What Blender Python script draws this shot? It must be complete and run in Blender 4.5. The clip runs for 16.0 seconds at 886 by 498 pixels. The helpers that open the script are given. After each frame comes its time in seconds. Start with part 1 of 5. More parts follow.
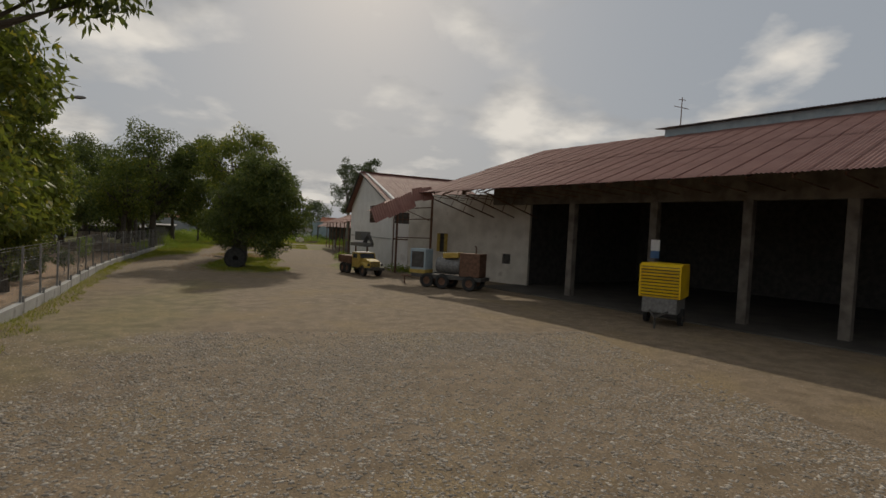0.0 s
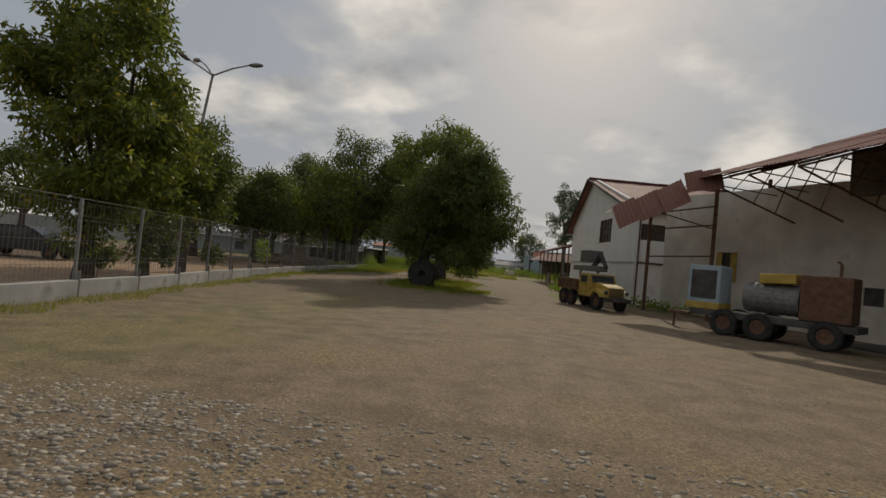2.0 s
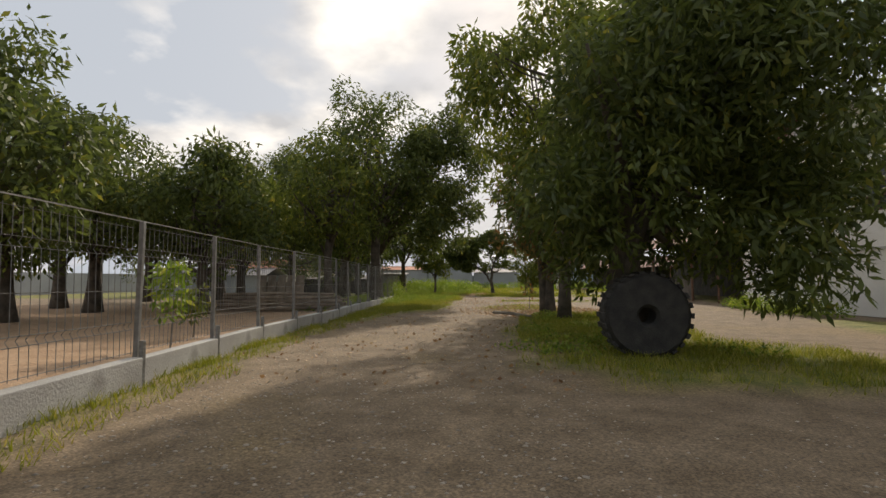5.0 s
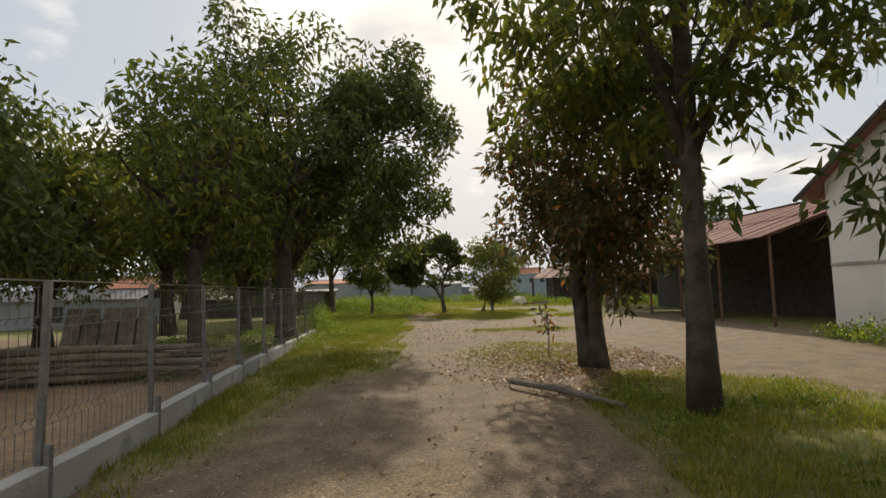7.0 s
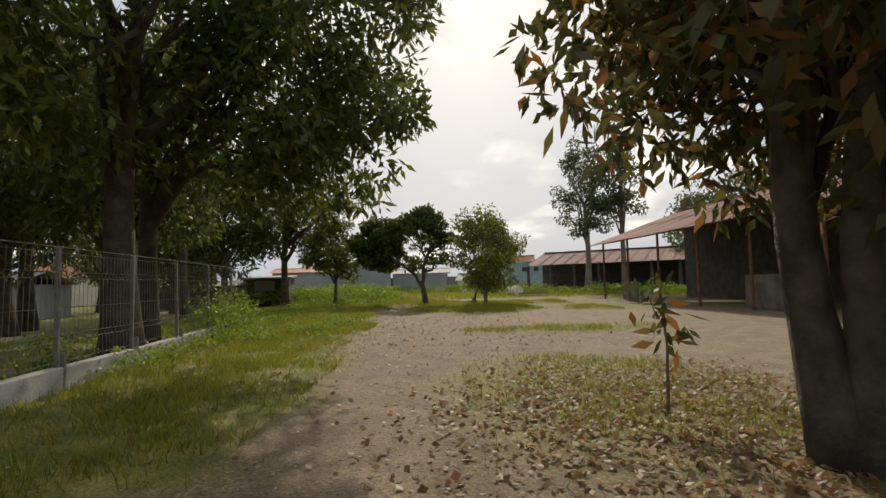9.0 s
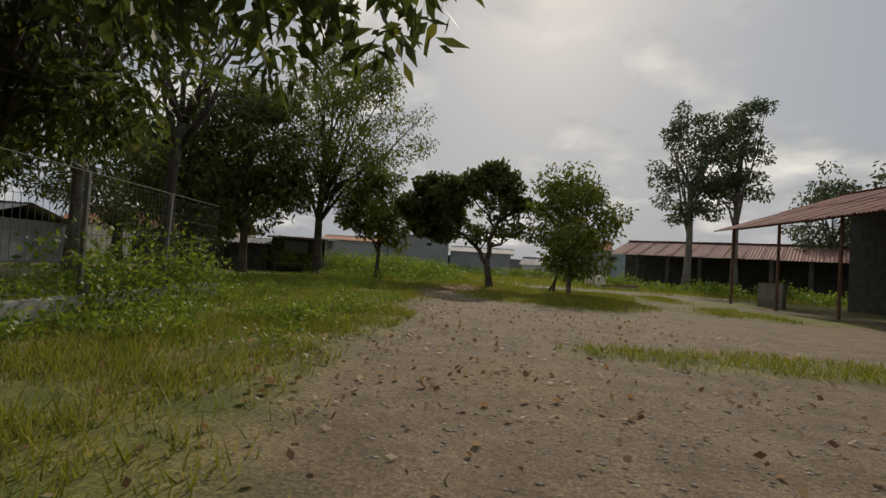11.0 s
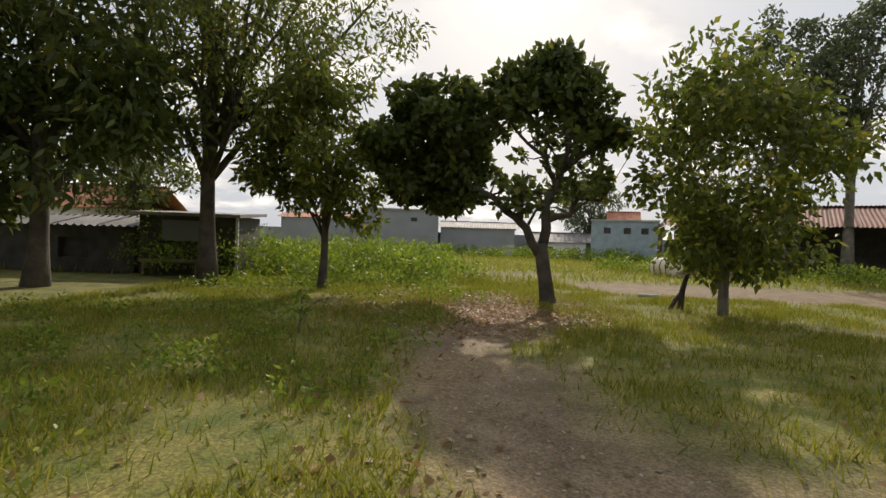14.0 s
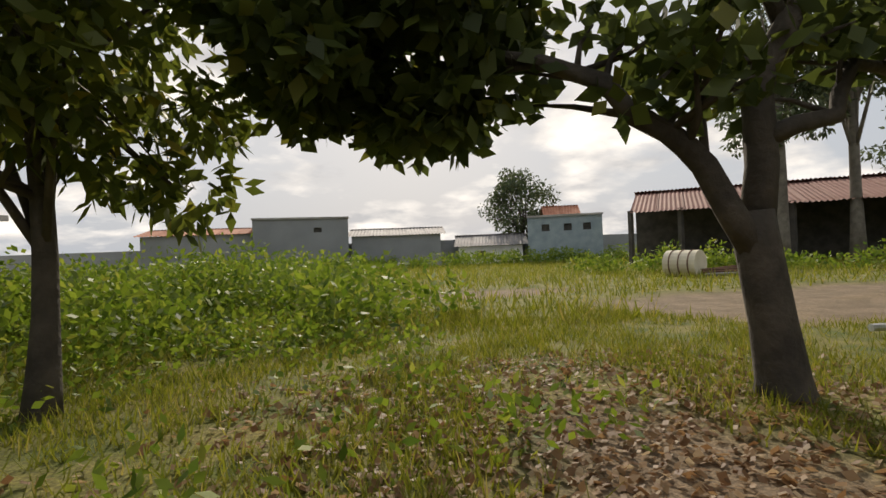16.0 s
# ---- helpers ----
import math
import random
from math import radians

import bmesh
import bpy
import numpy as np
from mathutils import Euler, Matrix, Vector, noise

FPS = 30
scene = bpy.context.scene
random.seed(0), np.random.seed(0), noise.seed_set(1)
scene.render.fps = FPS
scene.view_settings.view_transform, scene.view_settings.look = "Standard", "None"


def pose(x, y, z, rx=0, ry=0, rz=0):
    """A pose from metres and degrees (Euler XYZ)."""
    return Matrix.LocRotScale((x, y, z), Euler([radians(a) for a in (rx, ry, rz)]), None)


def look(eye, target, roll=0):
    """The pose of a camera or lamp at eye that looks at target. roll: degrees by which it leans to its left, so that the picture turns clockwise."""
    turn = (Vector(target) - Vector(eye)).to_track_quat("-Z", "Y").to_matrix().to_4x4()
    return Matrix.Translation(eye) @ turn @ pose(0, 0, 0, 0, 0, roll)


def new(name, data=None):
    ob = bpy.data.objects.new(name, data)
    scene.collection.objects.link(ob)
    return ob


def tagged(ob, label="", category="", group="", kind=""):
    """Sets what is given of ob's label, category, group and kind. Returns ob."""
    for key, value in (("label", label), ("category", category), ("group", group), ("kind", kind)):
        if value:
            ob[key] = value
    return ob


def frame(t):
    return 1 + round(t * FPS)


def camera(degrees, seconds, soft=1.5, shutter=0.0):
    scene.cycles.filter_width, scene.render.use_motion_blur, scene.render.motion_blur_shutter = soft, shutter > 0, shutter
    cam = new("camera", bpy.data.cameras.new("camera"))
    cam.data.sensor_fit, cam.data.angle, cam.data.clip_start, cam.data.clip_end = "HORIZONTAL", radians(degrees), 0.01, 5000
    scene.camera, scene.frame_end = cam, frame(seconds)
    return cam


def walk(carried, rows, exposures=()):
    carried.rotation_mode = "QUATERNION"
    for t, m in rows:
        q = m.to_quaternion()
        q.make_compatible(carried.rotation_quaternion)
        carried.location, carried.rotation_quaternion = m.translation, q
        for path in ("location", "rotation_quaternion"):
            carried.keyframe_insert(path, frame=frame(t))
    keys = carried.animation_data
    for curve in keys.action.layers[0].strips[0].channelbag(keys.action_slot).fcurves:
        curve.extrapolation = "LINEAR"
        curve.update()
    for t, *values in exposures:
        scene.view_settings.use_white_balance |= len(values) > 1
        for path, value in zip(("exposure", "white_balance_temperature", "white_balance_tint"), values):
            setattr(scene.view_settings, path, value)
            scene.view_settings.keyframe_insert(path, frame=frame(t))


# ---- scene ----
cam = camera(82.0, 16.0)

PATH = [
    (0, (8.252, -22.788, 2.684), (8.748, -20.852, 2.618), 2.9),
    (0.5, (8.494, -20.323, 2.186), (8.803, -18.348, 2.150), 2.9),
    (1, (8.642, -18.045, 1.792), (8.794, -16.051, 1.777), 3.0),
    (1.5, (8.792, -15.673, 1.433), (8.667, -13.677, 1.471), 4.1),
    (2, (8.397, -13.326, 1.262), (8.073, -11.353, 1.306), 5.4),
    (2.5, (7.775, -11.215, 1.249), (7.309, -9.271, 1.302), 5.8),
    (3, (7.114, -9.332, 1.357), (6.563, -7.410, 1.406), 3.8),
    (3.2, (6.720, -8.566, 1.400), (6.172, -6.643, 1.442), 3.1),
    (5.3, (1.821, 2.073, 1.070), (1.569, 4.053, 1.202), -0.6),
    (5.5, (1.598, 2.854, 1.171), (1.386, 4.839, 1.299), -0.9),
    (6, (1.068, 5.042, 1.446), (0.930, 7.033, 1.575), -1.1),
    (6.5, (0.607, 7.023, 1.587), (0.541, 9.017, 1.730), -0.7),
    (7, (0.435, 9.032, 1.582), (0.396, 11.025, 1.744), -1.6),
    (7.5, (0.175, 10.757, 1.663), (0.138, 12.749, 1.837), -0.2),
    (8, (0.204, 12.505, 1.585), (0.207, 14.499, 1.746), -2.0),
    (8.5, (0.272, 14.199, 1.409), (0.306, 16.193, 1.561), -1.5),
    (9, (0.536, 16.082, 1.189), (0.552, 18.078, 1.322), -1.5),
    (9.5, (0.648, 17.450, 0.974), (0.554, 19.443, 1.106), -0.5),
    (9.7, (0.685, 17.945, 0.983), (0.514, 19.934, 1.102), 0.6),
    (11.8, (-0.489, 25.486, 0.914), (-0.694, 27.475, 0.945), 4.3),
    (12, (-0.583, 26.227, 0.962), (-0.792, 28.215, 0.983), 4.2),
    (12.5, (-0.894, 27.838, 1.081), (-1.085, 29.829, 1.079), 4.0),
    (13, (-1.252, 29.370, 1.202), (-1.398, 31.364, 1.185), 2.9),
    (13.5, (-1.370, 31.454, 1.261), (-1.533, 33.448, 1.244), 2.4),
    (14, (-1.732, 33.357, 1.304), (-1.875, 35.351, 1.267), 2.0),
    (14.5, (-2.087, 35.385, 1.181), (-2.157, 37.384, 1.179), 0.5),
    (15, (-2.405, 37.419, 1.101), (-2.386, 39.419, 1.099), -0.5),
    (15.5, (-2.695, 39.328, 1.064), (-2.600, 41.326, 1.079), -0.6),
    (16, (-2.914, 41.117, 1.103), (-2.687, 43.104, 1.112), -2.2),
]
walk(cam, [(t, look(eye, target, roll)) for t, eye, target, roll in PATH],
     [(0, -0.78, 7050, 10), (3.2, -0.74, 7050, 10), (5.3, 0.12, 7200, 12), (8, 0.1, 7200, 10), (9.2, -0.05, 7000, 10), (9.7, -0.3, 6950, 10), (11.8, -0.65, 6950, 10), (13.5, -0.3, 7050, 11), (14.5, 0.45, 7200, 12), (15.2, 0.35, 7200, 12), (16, 0.0, 7200, 12)])

# ---- light ----
SUN_WAY = Vector((0.08, 1.14, 0.74)).normalized()
world = bpy.data.worlds.new("sky")
scene.world = world
world.use_nodes = True
wn, wl = world.node_tree.nodes, world.node_tree.links
wn.clear()
w_out = wn.new("ShaderNodeOutputWorld")
w_bg = wn.new("ShaderNodeBackground")
w_sky = wn.new("ShaderNodeTexSky")
w_sky.sky_type, w_sky.sun_disc = "NISHITA", False
w_sky.sun_elevation = math.asin(SUN_WAY.z)
w_sky.sun_rotation = math.atan2(SUN_WAY.x, SUN_WAY.y)
w_sky.dust_density, w_sky.air_density = 4.0, 1.2
w_co = wn.new("ShaderNodeTexCoord")
w_sep = wn.new("ShaderNodeSeparateXYZ")
w_add = wn.new("ShaderNodeMath")
w_add.operation, w_add.inputs[1].default_value = "ADD", 0.28
w_div = wn.new("ShaderNodeVectorMath")
w_div.operation = "DIVIDE"
w_com = wn.new("ShaderNodeCombineXYZ")
w_noise = wn.new("ShaderNodeTexNoise")
w_noise.inputs["Scale"].default_value, w_noise.inputs["Detail"].default_value = 1.7, 7.0
w_noise.inputs["Roughness"].default_value, w_noise.inputs["Distortion"].default_value = 0.5, 0.1
w_ramp = wn.new("ShaderNodeValToRGB")
w_ramp.color_ramp.elements[0].position, w_ramp.color_ramp.elements[1].position = 0.49, 0.60
w_noise2 = wn.new("ShaderNodeTexNoise")
w_noise2.inputs["Scale"].default_value, w_noise2.inputs["Detail"].default_value = 3.2, 6.0
w_ramp2 = wn.new("ShaderNodeValToRGB")
w_ramp2.color_ramp.elements[0].color, w_ramp2.color_ramp.elements[1].color = (0.45, 0.47, 0.505, 1), (0.94, 0.925, 0.90, 1)
w_ramp2.color_ramp.elements[0].position, w_ramp2.color_ramp.elements[1].position = 0.36, 0.62
w_dim = wn.new("ShaderNodeVectorMath")
w_dim.operation = "SCALE"
w_dim.inputs["Scale"].default_value = 0.062
w_haze = wn.new("ShaderNodeMix")
w_haze.data_type, w_haze.blend_type = "RGBA", "MIX"
w_haze.inputs[0].default_value = 0.86
w_haze.inputs[7].default_value = (0.415, 0.475, 0.565, 1)
w_mix = wn.new("ShaderNodeMix")
w_mix.data_type = "RGBA"
wl.new(w_co.outputs["Generated"], w_sep.inputs[0])
wl.new(w_sep.outputs["Z"], w_add.inputs[0])
for i in range(3):
    wl.new(w_add.outputs[0], w_com.inputs[i])
wl.new(w_co.outputs["Generated"], w_div.inputs[0])
wl.new(w_com.outputs[0], w_div.inputs[1])
wl.new(w_div.outputs[0], w_noise.inputs["Vector"])
wl.new(w_div.outputs[0], w_noise2.inputs["Vector"])
wl.new(w_noise.outputs["Fac"], w_ramp.inputs[0])
wl.new(w_noise2.outputs["Fac"], w_ramp2.inputs[0])
wl.new(w_sky.outputs[0], w_dim.inputs[0])
wl.new(w_dim.outputs[0], w_haze.inputs[6])
wl.new(w_haze.outputs[2], w_mix.inputs[6])
wl.new(w_ramp2.outputs[0], w_mix.inputs[7])
wl.new(w_ramp.outputs[0], w_mix.inputs[0])
wl.new(w_mix.outputs[2], w_bg.inputs[0])
w_bg.inputs[1].default_value = 1.28
wl.new(w_bg.outputs[0], w_out.inputs[0])

sun_data = bpy.data.lights.new("sun", "SUN")
sun_data.energy, sun_data.angle, sun_data.color = 3.2, radians(1.0), (1.0, 0.93, 0.82)
sun = new("sun", sun_data)
sun.matrix_world = look(SUN_WAY * 200, (0, 0, 0))

# ---- materials ----


def mat(name, c1, c2, scale=3.0, rough=0.85, bump=0.3, metal=0.0, fine=40.0, c3=None, spread=0.12, island=0.0, glow=0.0):
    """A worn surface: two colours in large patches, fine grain and relief, each piece a little different."""
    m = bpy.data.materials.new(name)
    m.use_nodes = True
    n, k = m.node_tree.nodes, m.node_tree.links
    b = n["Principled BSDF"]
    co = n.new("ShaderNodeTexCoord")
    big, small = n.new("ShaderNodeTexNoise"), n.new("ShaderNodeTexNoise")
    big.inputs["Scale"].default_value, big.inputs["Detail"].default_value = scale, 6.0
    small.inputs["Scale"].default_value, small.inputs["Detail"].default_value = fine, 4.0
    k.new(co.outputs["Object"], big.inputs["Vector"])
    k.new(co.outputs["Object"], small.inputs["Vector"])
    ramp = n.new("ShaderNodeValToRGB")
    ramp.color_ramp.elements[0].position, ramp.color_ramp.elements[1].position = 0.36, 0.64
    ramp.color_ramp.elements[0].color, ramp.color_ramp.elements[1].color = (*c1, 1), (*c2, 1)
    if c3:
        e = ramp.color_ramp.elements.new(0.78)
        e.color = (*c3, 1)
    k.new(big.outputs["Fac"], ramp.inputs[0])
    info = n.new("ShaderNodeObjectInfo")
    geo = n.new("ShaderNodeNewGeometry")
    val = n.new("ShaderNodeMath")
    val.operation = "MULTIPLY_ADD"
    k.new(geo.outputs["Random Per Island"] if island else info.outputs["Random"], val.inputs[0])
    val.inputs[1].default_value, val.inputs[2].default_value = 2 * (island or spread), 1 - (island or spread)
    grain = n.new("ShaderNodeMath")
    grain.operation = "MULTIPLY_ADD"
    k.new(small.outputs["Fac"], grain.inputs[0])
    grain.inputs[1].default_value, grain.inputs[2].default_value = 0.5, 0.75
    both = n.new("ShaderNodeMath")
    both.operation = "MULTIPLY"
    k.new(val.outputs[0], both.inputs[0])
    k.new(grain.outputs[0], both.inputs[1])
    tint = n.new("ShaderNodeVectorMath")
    tint.operation = "SCALE"
    k.new(ramp.outputs[0], tint.inputs[0])
    k.new(both.outputs[0], tint.inputs["Scale"])
    k.new(tint.outputs[0], b.inputs["Base Color"])
    b.inputs["Roughness"].default_value, b.inputs["Metallic"].default_value = rough, metal
    if bump:
        bp = n.new("ShaderNodeBump")
        bp.inputs["Strength"].default_value, bp.inputs["Distance"].default_value = bump, 0.02
        k.new(small.outputs["Fac"], bp.inputs["Height"])
        k.new(bp.outputs[0], b.inputs["Normal"])
    return m


def leaf_mat(name, c1, c2, c3, share=0.08):
    m = bpy.data.materials.new(name)
    m.use_nodes = True
    n, k = m.node_tree.nodes, m.node_tree.links
    b = n["Principled BSDF"]
    geo = n.new("ShaderNodeNewGeometry")
    ramp = n.new("ShaderNodeValToRGB")
    ramp.color_ramp.elements[0].color, ramp.color_ramp.elements[1].color = (*c1, 1), (*c2, 1)
    ramp.color_ramp.elements[1].position = 1 - share
    e = ramp.color_ramp.elements.new(1.0)
    e.color = (*c3, 1)
    k.new(geo.outputs["Random Per Island"], ramp.inputs[0])
    k.new(ramp.outputs[0], b.inputs["Base Color"])
    b.inputs["Roughness"].default_value = 0.55
    t = n.new("ShaderNodeBsdfTranslucent")
    k.new(ramp.outputs[0], t.inputs[0])
    mx = n.new("ShaderNodeMixShader")
    mx.inputs[0].default_value = 0.48
    k.new(b.outputs[0], mx.inputs[1])
    k.new(t.outputs[0], mx.inputs[2])
    k.new(mx.outputs[0], n["Material Output"].inputs[0])
    return m


BARK = mat("bark", (0.05, 0.042, 0.034), (0.11, 0.092, 0.072), 4, 0.95, 0.9, fine=22)
BARK_PALE = mat("pale_bark", (0.12, 0.105, 0.085), (0.2, 0.18, 0.15), 4, 0.95, 0.8, fine=22)
LEAF_DARK = leaf_mat("mango_leaf", (0.05, 0.074, 0.018), (0.135, 0.17, 0.034), (0.22, 0.21, 0.03))
LEAF_MID = leaf_mat("green_leaf", (0.068, 0.098, 0.016), (0.19, 0.22, 0.03), (0.34, 0.29, 0.035))
LEAF_GREY = leaf_mat("grey_green_leaf", (0.05, 0.075, 0.035), (0.11, 0.14, 0.06), (0.17, 0.17, 0.08))
LEAF_RED = leaf_mat("browning_leaf", (0.05, 0.065, 0.022), (0.14, 0.125, 0.04), (0.28, 0.11, 0.03), 0.28)
LEAF_DRY = leaf_mat("dry_leaf", (0.19, 0.095, 0.04), (0.37, 0.23, 0.11), (0.52, 0.40, 0.25), 0.3)
WEED = leaf_mat("weed_leaf", (0.09, 0.16, 0.015), (0.26, 0.34, 0.035), (0.36, 0.37, 0.06), 0.15)
GRASS = leaf_mat("grass_blade", (0.125, 0.155, 0.012), (0.30, 0.305, 0.03), (0.44, 0.35, 0.10), 0.2)
STONE = mat("pebble", (0.27, 0.23, 0.18), (0.40, 0.35, 0.29), 6, 0.9, 0.2, island=0.4)
CONCRETE = mat("weathered_concrete", (0.30, 0.29, 0.27), (0.44, 0.43, 0.41), 1.4, 0.9, 0.4, c3=(0.22, 0.21, 0.19))
PLASTER = mat("stained_white_plaster", (0.74, 0.72, 0.68), (0.84, 0.825, 0.79), 0.6, 0.9, 0.2, c3=(0.52, 0.48, 0.42))
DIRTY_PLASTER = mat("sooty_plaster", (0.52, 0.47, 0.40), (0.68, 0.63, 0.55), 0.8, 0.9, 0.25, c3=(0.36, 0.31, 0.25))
# brown taken darker to hold the shade on the shed's backlit front
BROWN_CONCRETE = mat("brown_stained_concrete", (0.10, 0.085, 0.07), (0.19, 0.165, 0.14), 1.6, 0.9, 0.4)
GREY_WALL = mat("grey_rendered_wall", (0.22, 0.235, 0.25), (0.32, 0.335, 0.35), 0.3, 0.9, 0.2)
RUST_ROOF = mat("rusted_red_roof", (0.19, 0.082, 0.062), (0.27, 0.135, 0.108), 0.7, 0.75, 0.2, c3=(0.17, 0.10, 0.075), spread=0.035)
GREY_ROOF = mat("grey_roof_sheet", (0.20, 0.19, 0.19), (0.33, 0.31, 0.30), 0.8, 0.75, 0.2, c3=(0.24, 0.15, 0.11))
RUST = mat("rusty_steel", (0.10, 0.05, 0.03), (0.17, 0.09, 0.055), 5, 0.85, 0.4)
GALV = mat("galvanised_steel", (0.17, 0.165, 0.155), (0.26, 0.255, 0.245), 8, 0.65, 0.15, metal=0.4)
# grime on machines; on shed walls this dark stands in for interior shade
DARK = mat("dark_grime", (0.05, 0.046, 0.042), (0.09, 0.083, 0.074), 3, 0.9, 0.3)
# floor colour kept near black so that it carries the roof's shade
OILY_SHADE = mat("oil_stained_concrete", (0.05, 0.045, 0.038), (0.09, 0.08, 0.068), 0.6, 0.8, 0.3, c3=(0.11, 0.10, 0.085))
RUBBER = mat("old_rubber", (0.018, 0.018, 0.018), (0.04, 0.038, 0.035), 6, 0.85, 0.4)
YELLOW = mat("faded_yellow_paint", (0.36, 0.24, 0.045), (0.48, 0.34, 0.08), 3, 0.65, 0.2, c3=(0.20, 0.10, 0.045))
BRIGHT_YELLOW = mat("yellow_enamel", (0.68, 0.42, 0.01), (0.78, 0.52, 0.02), 2, 0.4, 0.05)
PALE_BLUE = mat("pale_blue_paint", (0.24, 0.31, 0.35), (0.33, 0.40, 0.43), 2, 0.6, 0.1)
CREAM = mat("cream_paint", (0.55, 0.50, 0.38), (0.65, 0.60, 0.48), 2, 0.7, 0.1)
WOOD = mat("grey_wood", (0.16, 0.125, 0.09), (0.27, 0.22, 0.17), 4, 0.9, 0.5)
BLUE_PAINT = mat("blue_paint", (0.05, 0.13, 0.30), (0.08, 0.18, 0.36), 2, 0.6, 0.1)
BLACK_PAINT = mat("black_car_paint", (0.012, 0.012, 0.014), (0.02, 0.02, 0.022), 2, 0.25, 0.0)
WHITE_PAINT = mat("white_sheet_metal", (0.6, 0.6, 0.6), (0.74, 0.74, 0.74), 2, 0.6, 0.1)
TILE_RED = mat("clay_tile", (0.36, 0.14, 0.08), (0.45, 0.20, 0.12), 2, 0.85, 0.3)
GLASS = mat("dusty_glass", (0.03, 0.035, 0.04), (0.06, 0.065, 0.07), 3, 0.18, 0.0)

gm = bpy.data.materials.new("yard_ground")
gm.use_nodes = True
gn, gk = gm.node_tree.nodes, gm.node_tree.links
gb = gn["Principled BSDF"]
gb.inputs["Roughness"].default_value = 0.95
g_co = gn.new("ShaderNodeTexCoord")


def g_noise(scale, detail=6.0):
    t = gn.new("ShaderNodeTexNoise")
    t.inputs["Scale"].default_value, t.inputs["Detail"].default_value = scale, detail
    gk.new(g_co.outputs["Object"], t.inputs["Vector"])
    return t


def g_ramp(src, p0, p1, c0, c1):
    r = gn.new("ShaderNodeValToRGB")
    r.color_ramp.elements[0].position, r.color_ramp.elements[1].position = p0, p1
    r.color_ramp.elements[0].color, r.color_ramp.elements[1].color = (*c0, 1), (*c1, 1)
    gk.new(src, r.inputs[0])
    return r


def g_mix(fac, a, b):
    x = gn.new("ShaderNodeMix")
    x.data_type = "RGBA"
    gk.new(fac, x.inputs[0])
    gk.new(a, x.inputs[6])
    gk.new(b, x.inputs[7])
    return x.outputs[2]


g_big, g_mid, g_fine = g_noise(0.35), g_noise(2.2), g_noise(28, 8)
dirt = g_ramp(g_mid.outputs["Fac"], 0.38, 0.62, (0.152, 0.108, 0.064), (0.218, 0.160, 0.102))
tan = g_ramp(g_fine.outputs["Fac"], 0.35, 0.65, (0.175, 0.122, 0.060), (0.24, 0.175, 0.095))
patch = g_ramp(g_big.outputs["Fac"], 0.52, 0.66, (0, 0, 0), (1, 1, 1))
turf = g_ramp(g_mid.outputs["Fac"], 0.35, 0.65, (0.085, 0.11, 0.012), (0.22, 0.19, 0.05))
clay = g_ramp(g_mid.outputs["Fac"], 0.3, 0.7, (0.30, 0.185, 0.105), (0.40, 0.27, 0.17))
bare = g_mix(patch.outputs[0], dirt.outputs[0], tan.outputs[0])
cover = gn.new("ShaderNodeAttribute")
cover.attribute_name = "cover"
csep = gn.new("ShaderNodeSeparateColor")
gk.new(cover.outputs["Color"], csep.inputs[0])
ground_col = g_mix(csep.outputs[1], g_mix(csep.outputs[0], bare, turf.outputs[0]), clay.outputs[0])
grit = g_ramp(g_fine.outputs["Fac"], 0.3, 0.7, (0.72, 0.72, 0.72), (1.24, 1.24, 1.24))
gmul = gn.new("ShaderNodeMix")
gmul.data_type, gmul.blend_type = "RGBA", "MULTIPLY"
gmul.inputs[0].default_value = 1.0
gk.new(ground_col, gmul.inputs[6])
gk.new(grit.outputs[0], gmul.inputs[7])
speck = g_ramp(g_noise(55, 2).outputs["Fac"], 0.42, 0.6, (0.74, 0.74, 0.74), (1.3, 1.28, 1.24))
gmul2 = gn.new("ShaderNodeMix")
gmul2.data_type, gmul2.blend_type = "RGBA", "MULTIPLY"
gmul2.inputs[0].default_value = 1.0
gk.new(gmul.outputs[2], gmul2.inputs[6])
gk.new(speck.outputs[0], gmul2.inputs[7])
gk.new(gmul2.outputs[2], gb.inputs["Base Color"])
gbump = gn.new("ShaderNodeBump")
gbump.inputs["Strength"].default_value, gbump.inputs["Distance"].default_value = 0.55, 0.02
gk.new(g_fine.outputs["Fac"], gbump.inputs["Height"])
gk.new(gbump.outputs[0], gb.inputs["Normal"])

# ---- builders ----
# three plans: the yard with its sheds, the lane, and the field at the end of the lane
LANE = Matrix.Identity(4)
YARD = pose(0.936, 2.106, 0) @ Matrix.Diagonal((0.74, 0.74, 0.74, 1))
FIELD = pose(-0.24, 44.3, 0, 0, 0, 2) @ Matrix.Diagonal((1.18, 1.18, 1.18, 1)) @ pose(-2.5, -47.1, 0)
SITE = [LANE]


def plan(m):
    """The plan in whose numbers the following things are given."""
    SITE[0] = m



def thing(name, label, category, at=(0, 0, 0), turn=0.0, group="", kind=""):
    ob = new(name)
    ob.empty_display_size = 0.2
    ob.matrix_world = SITE[0] @ pose(*at, 0, 0, turn)
    return tagged(ob, label, category, group, kind)


def part(name, bm, material, parent, label="", smooth=False):
    me = bpy.data.meshes.new(name)
    bm.normal_update()
    bm.to_mesh(me)
    bm.free()
    me.materials.append(material)
    if smooth:
        me.polygons.foreach_set("use_smooth", [True] * len(me.polygons))
    ob = new(name, me)
    ob.parent = parent
    if label:
        tagged(ob, label)
    return ob


def again(ob, m, parent=None):
    """Another piece on the same mesh."""
    o = new(ob.name.split(".")[0], ob.data)
    o.parent = parent or ob.parent
    o.matrix_basis = m
    return o


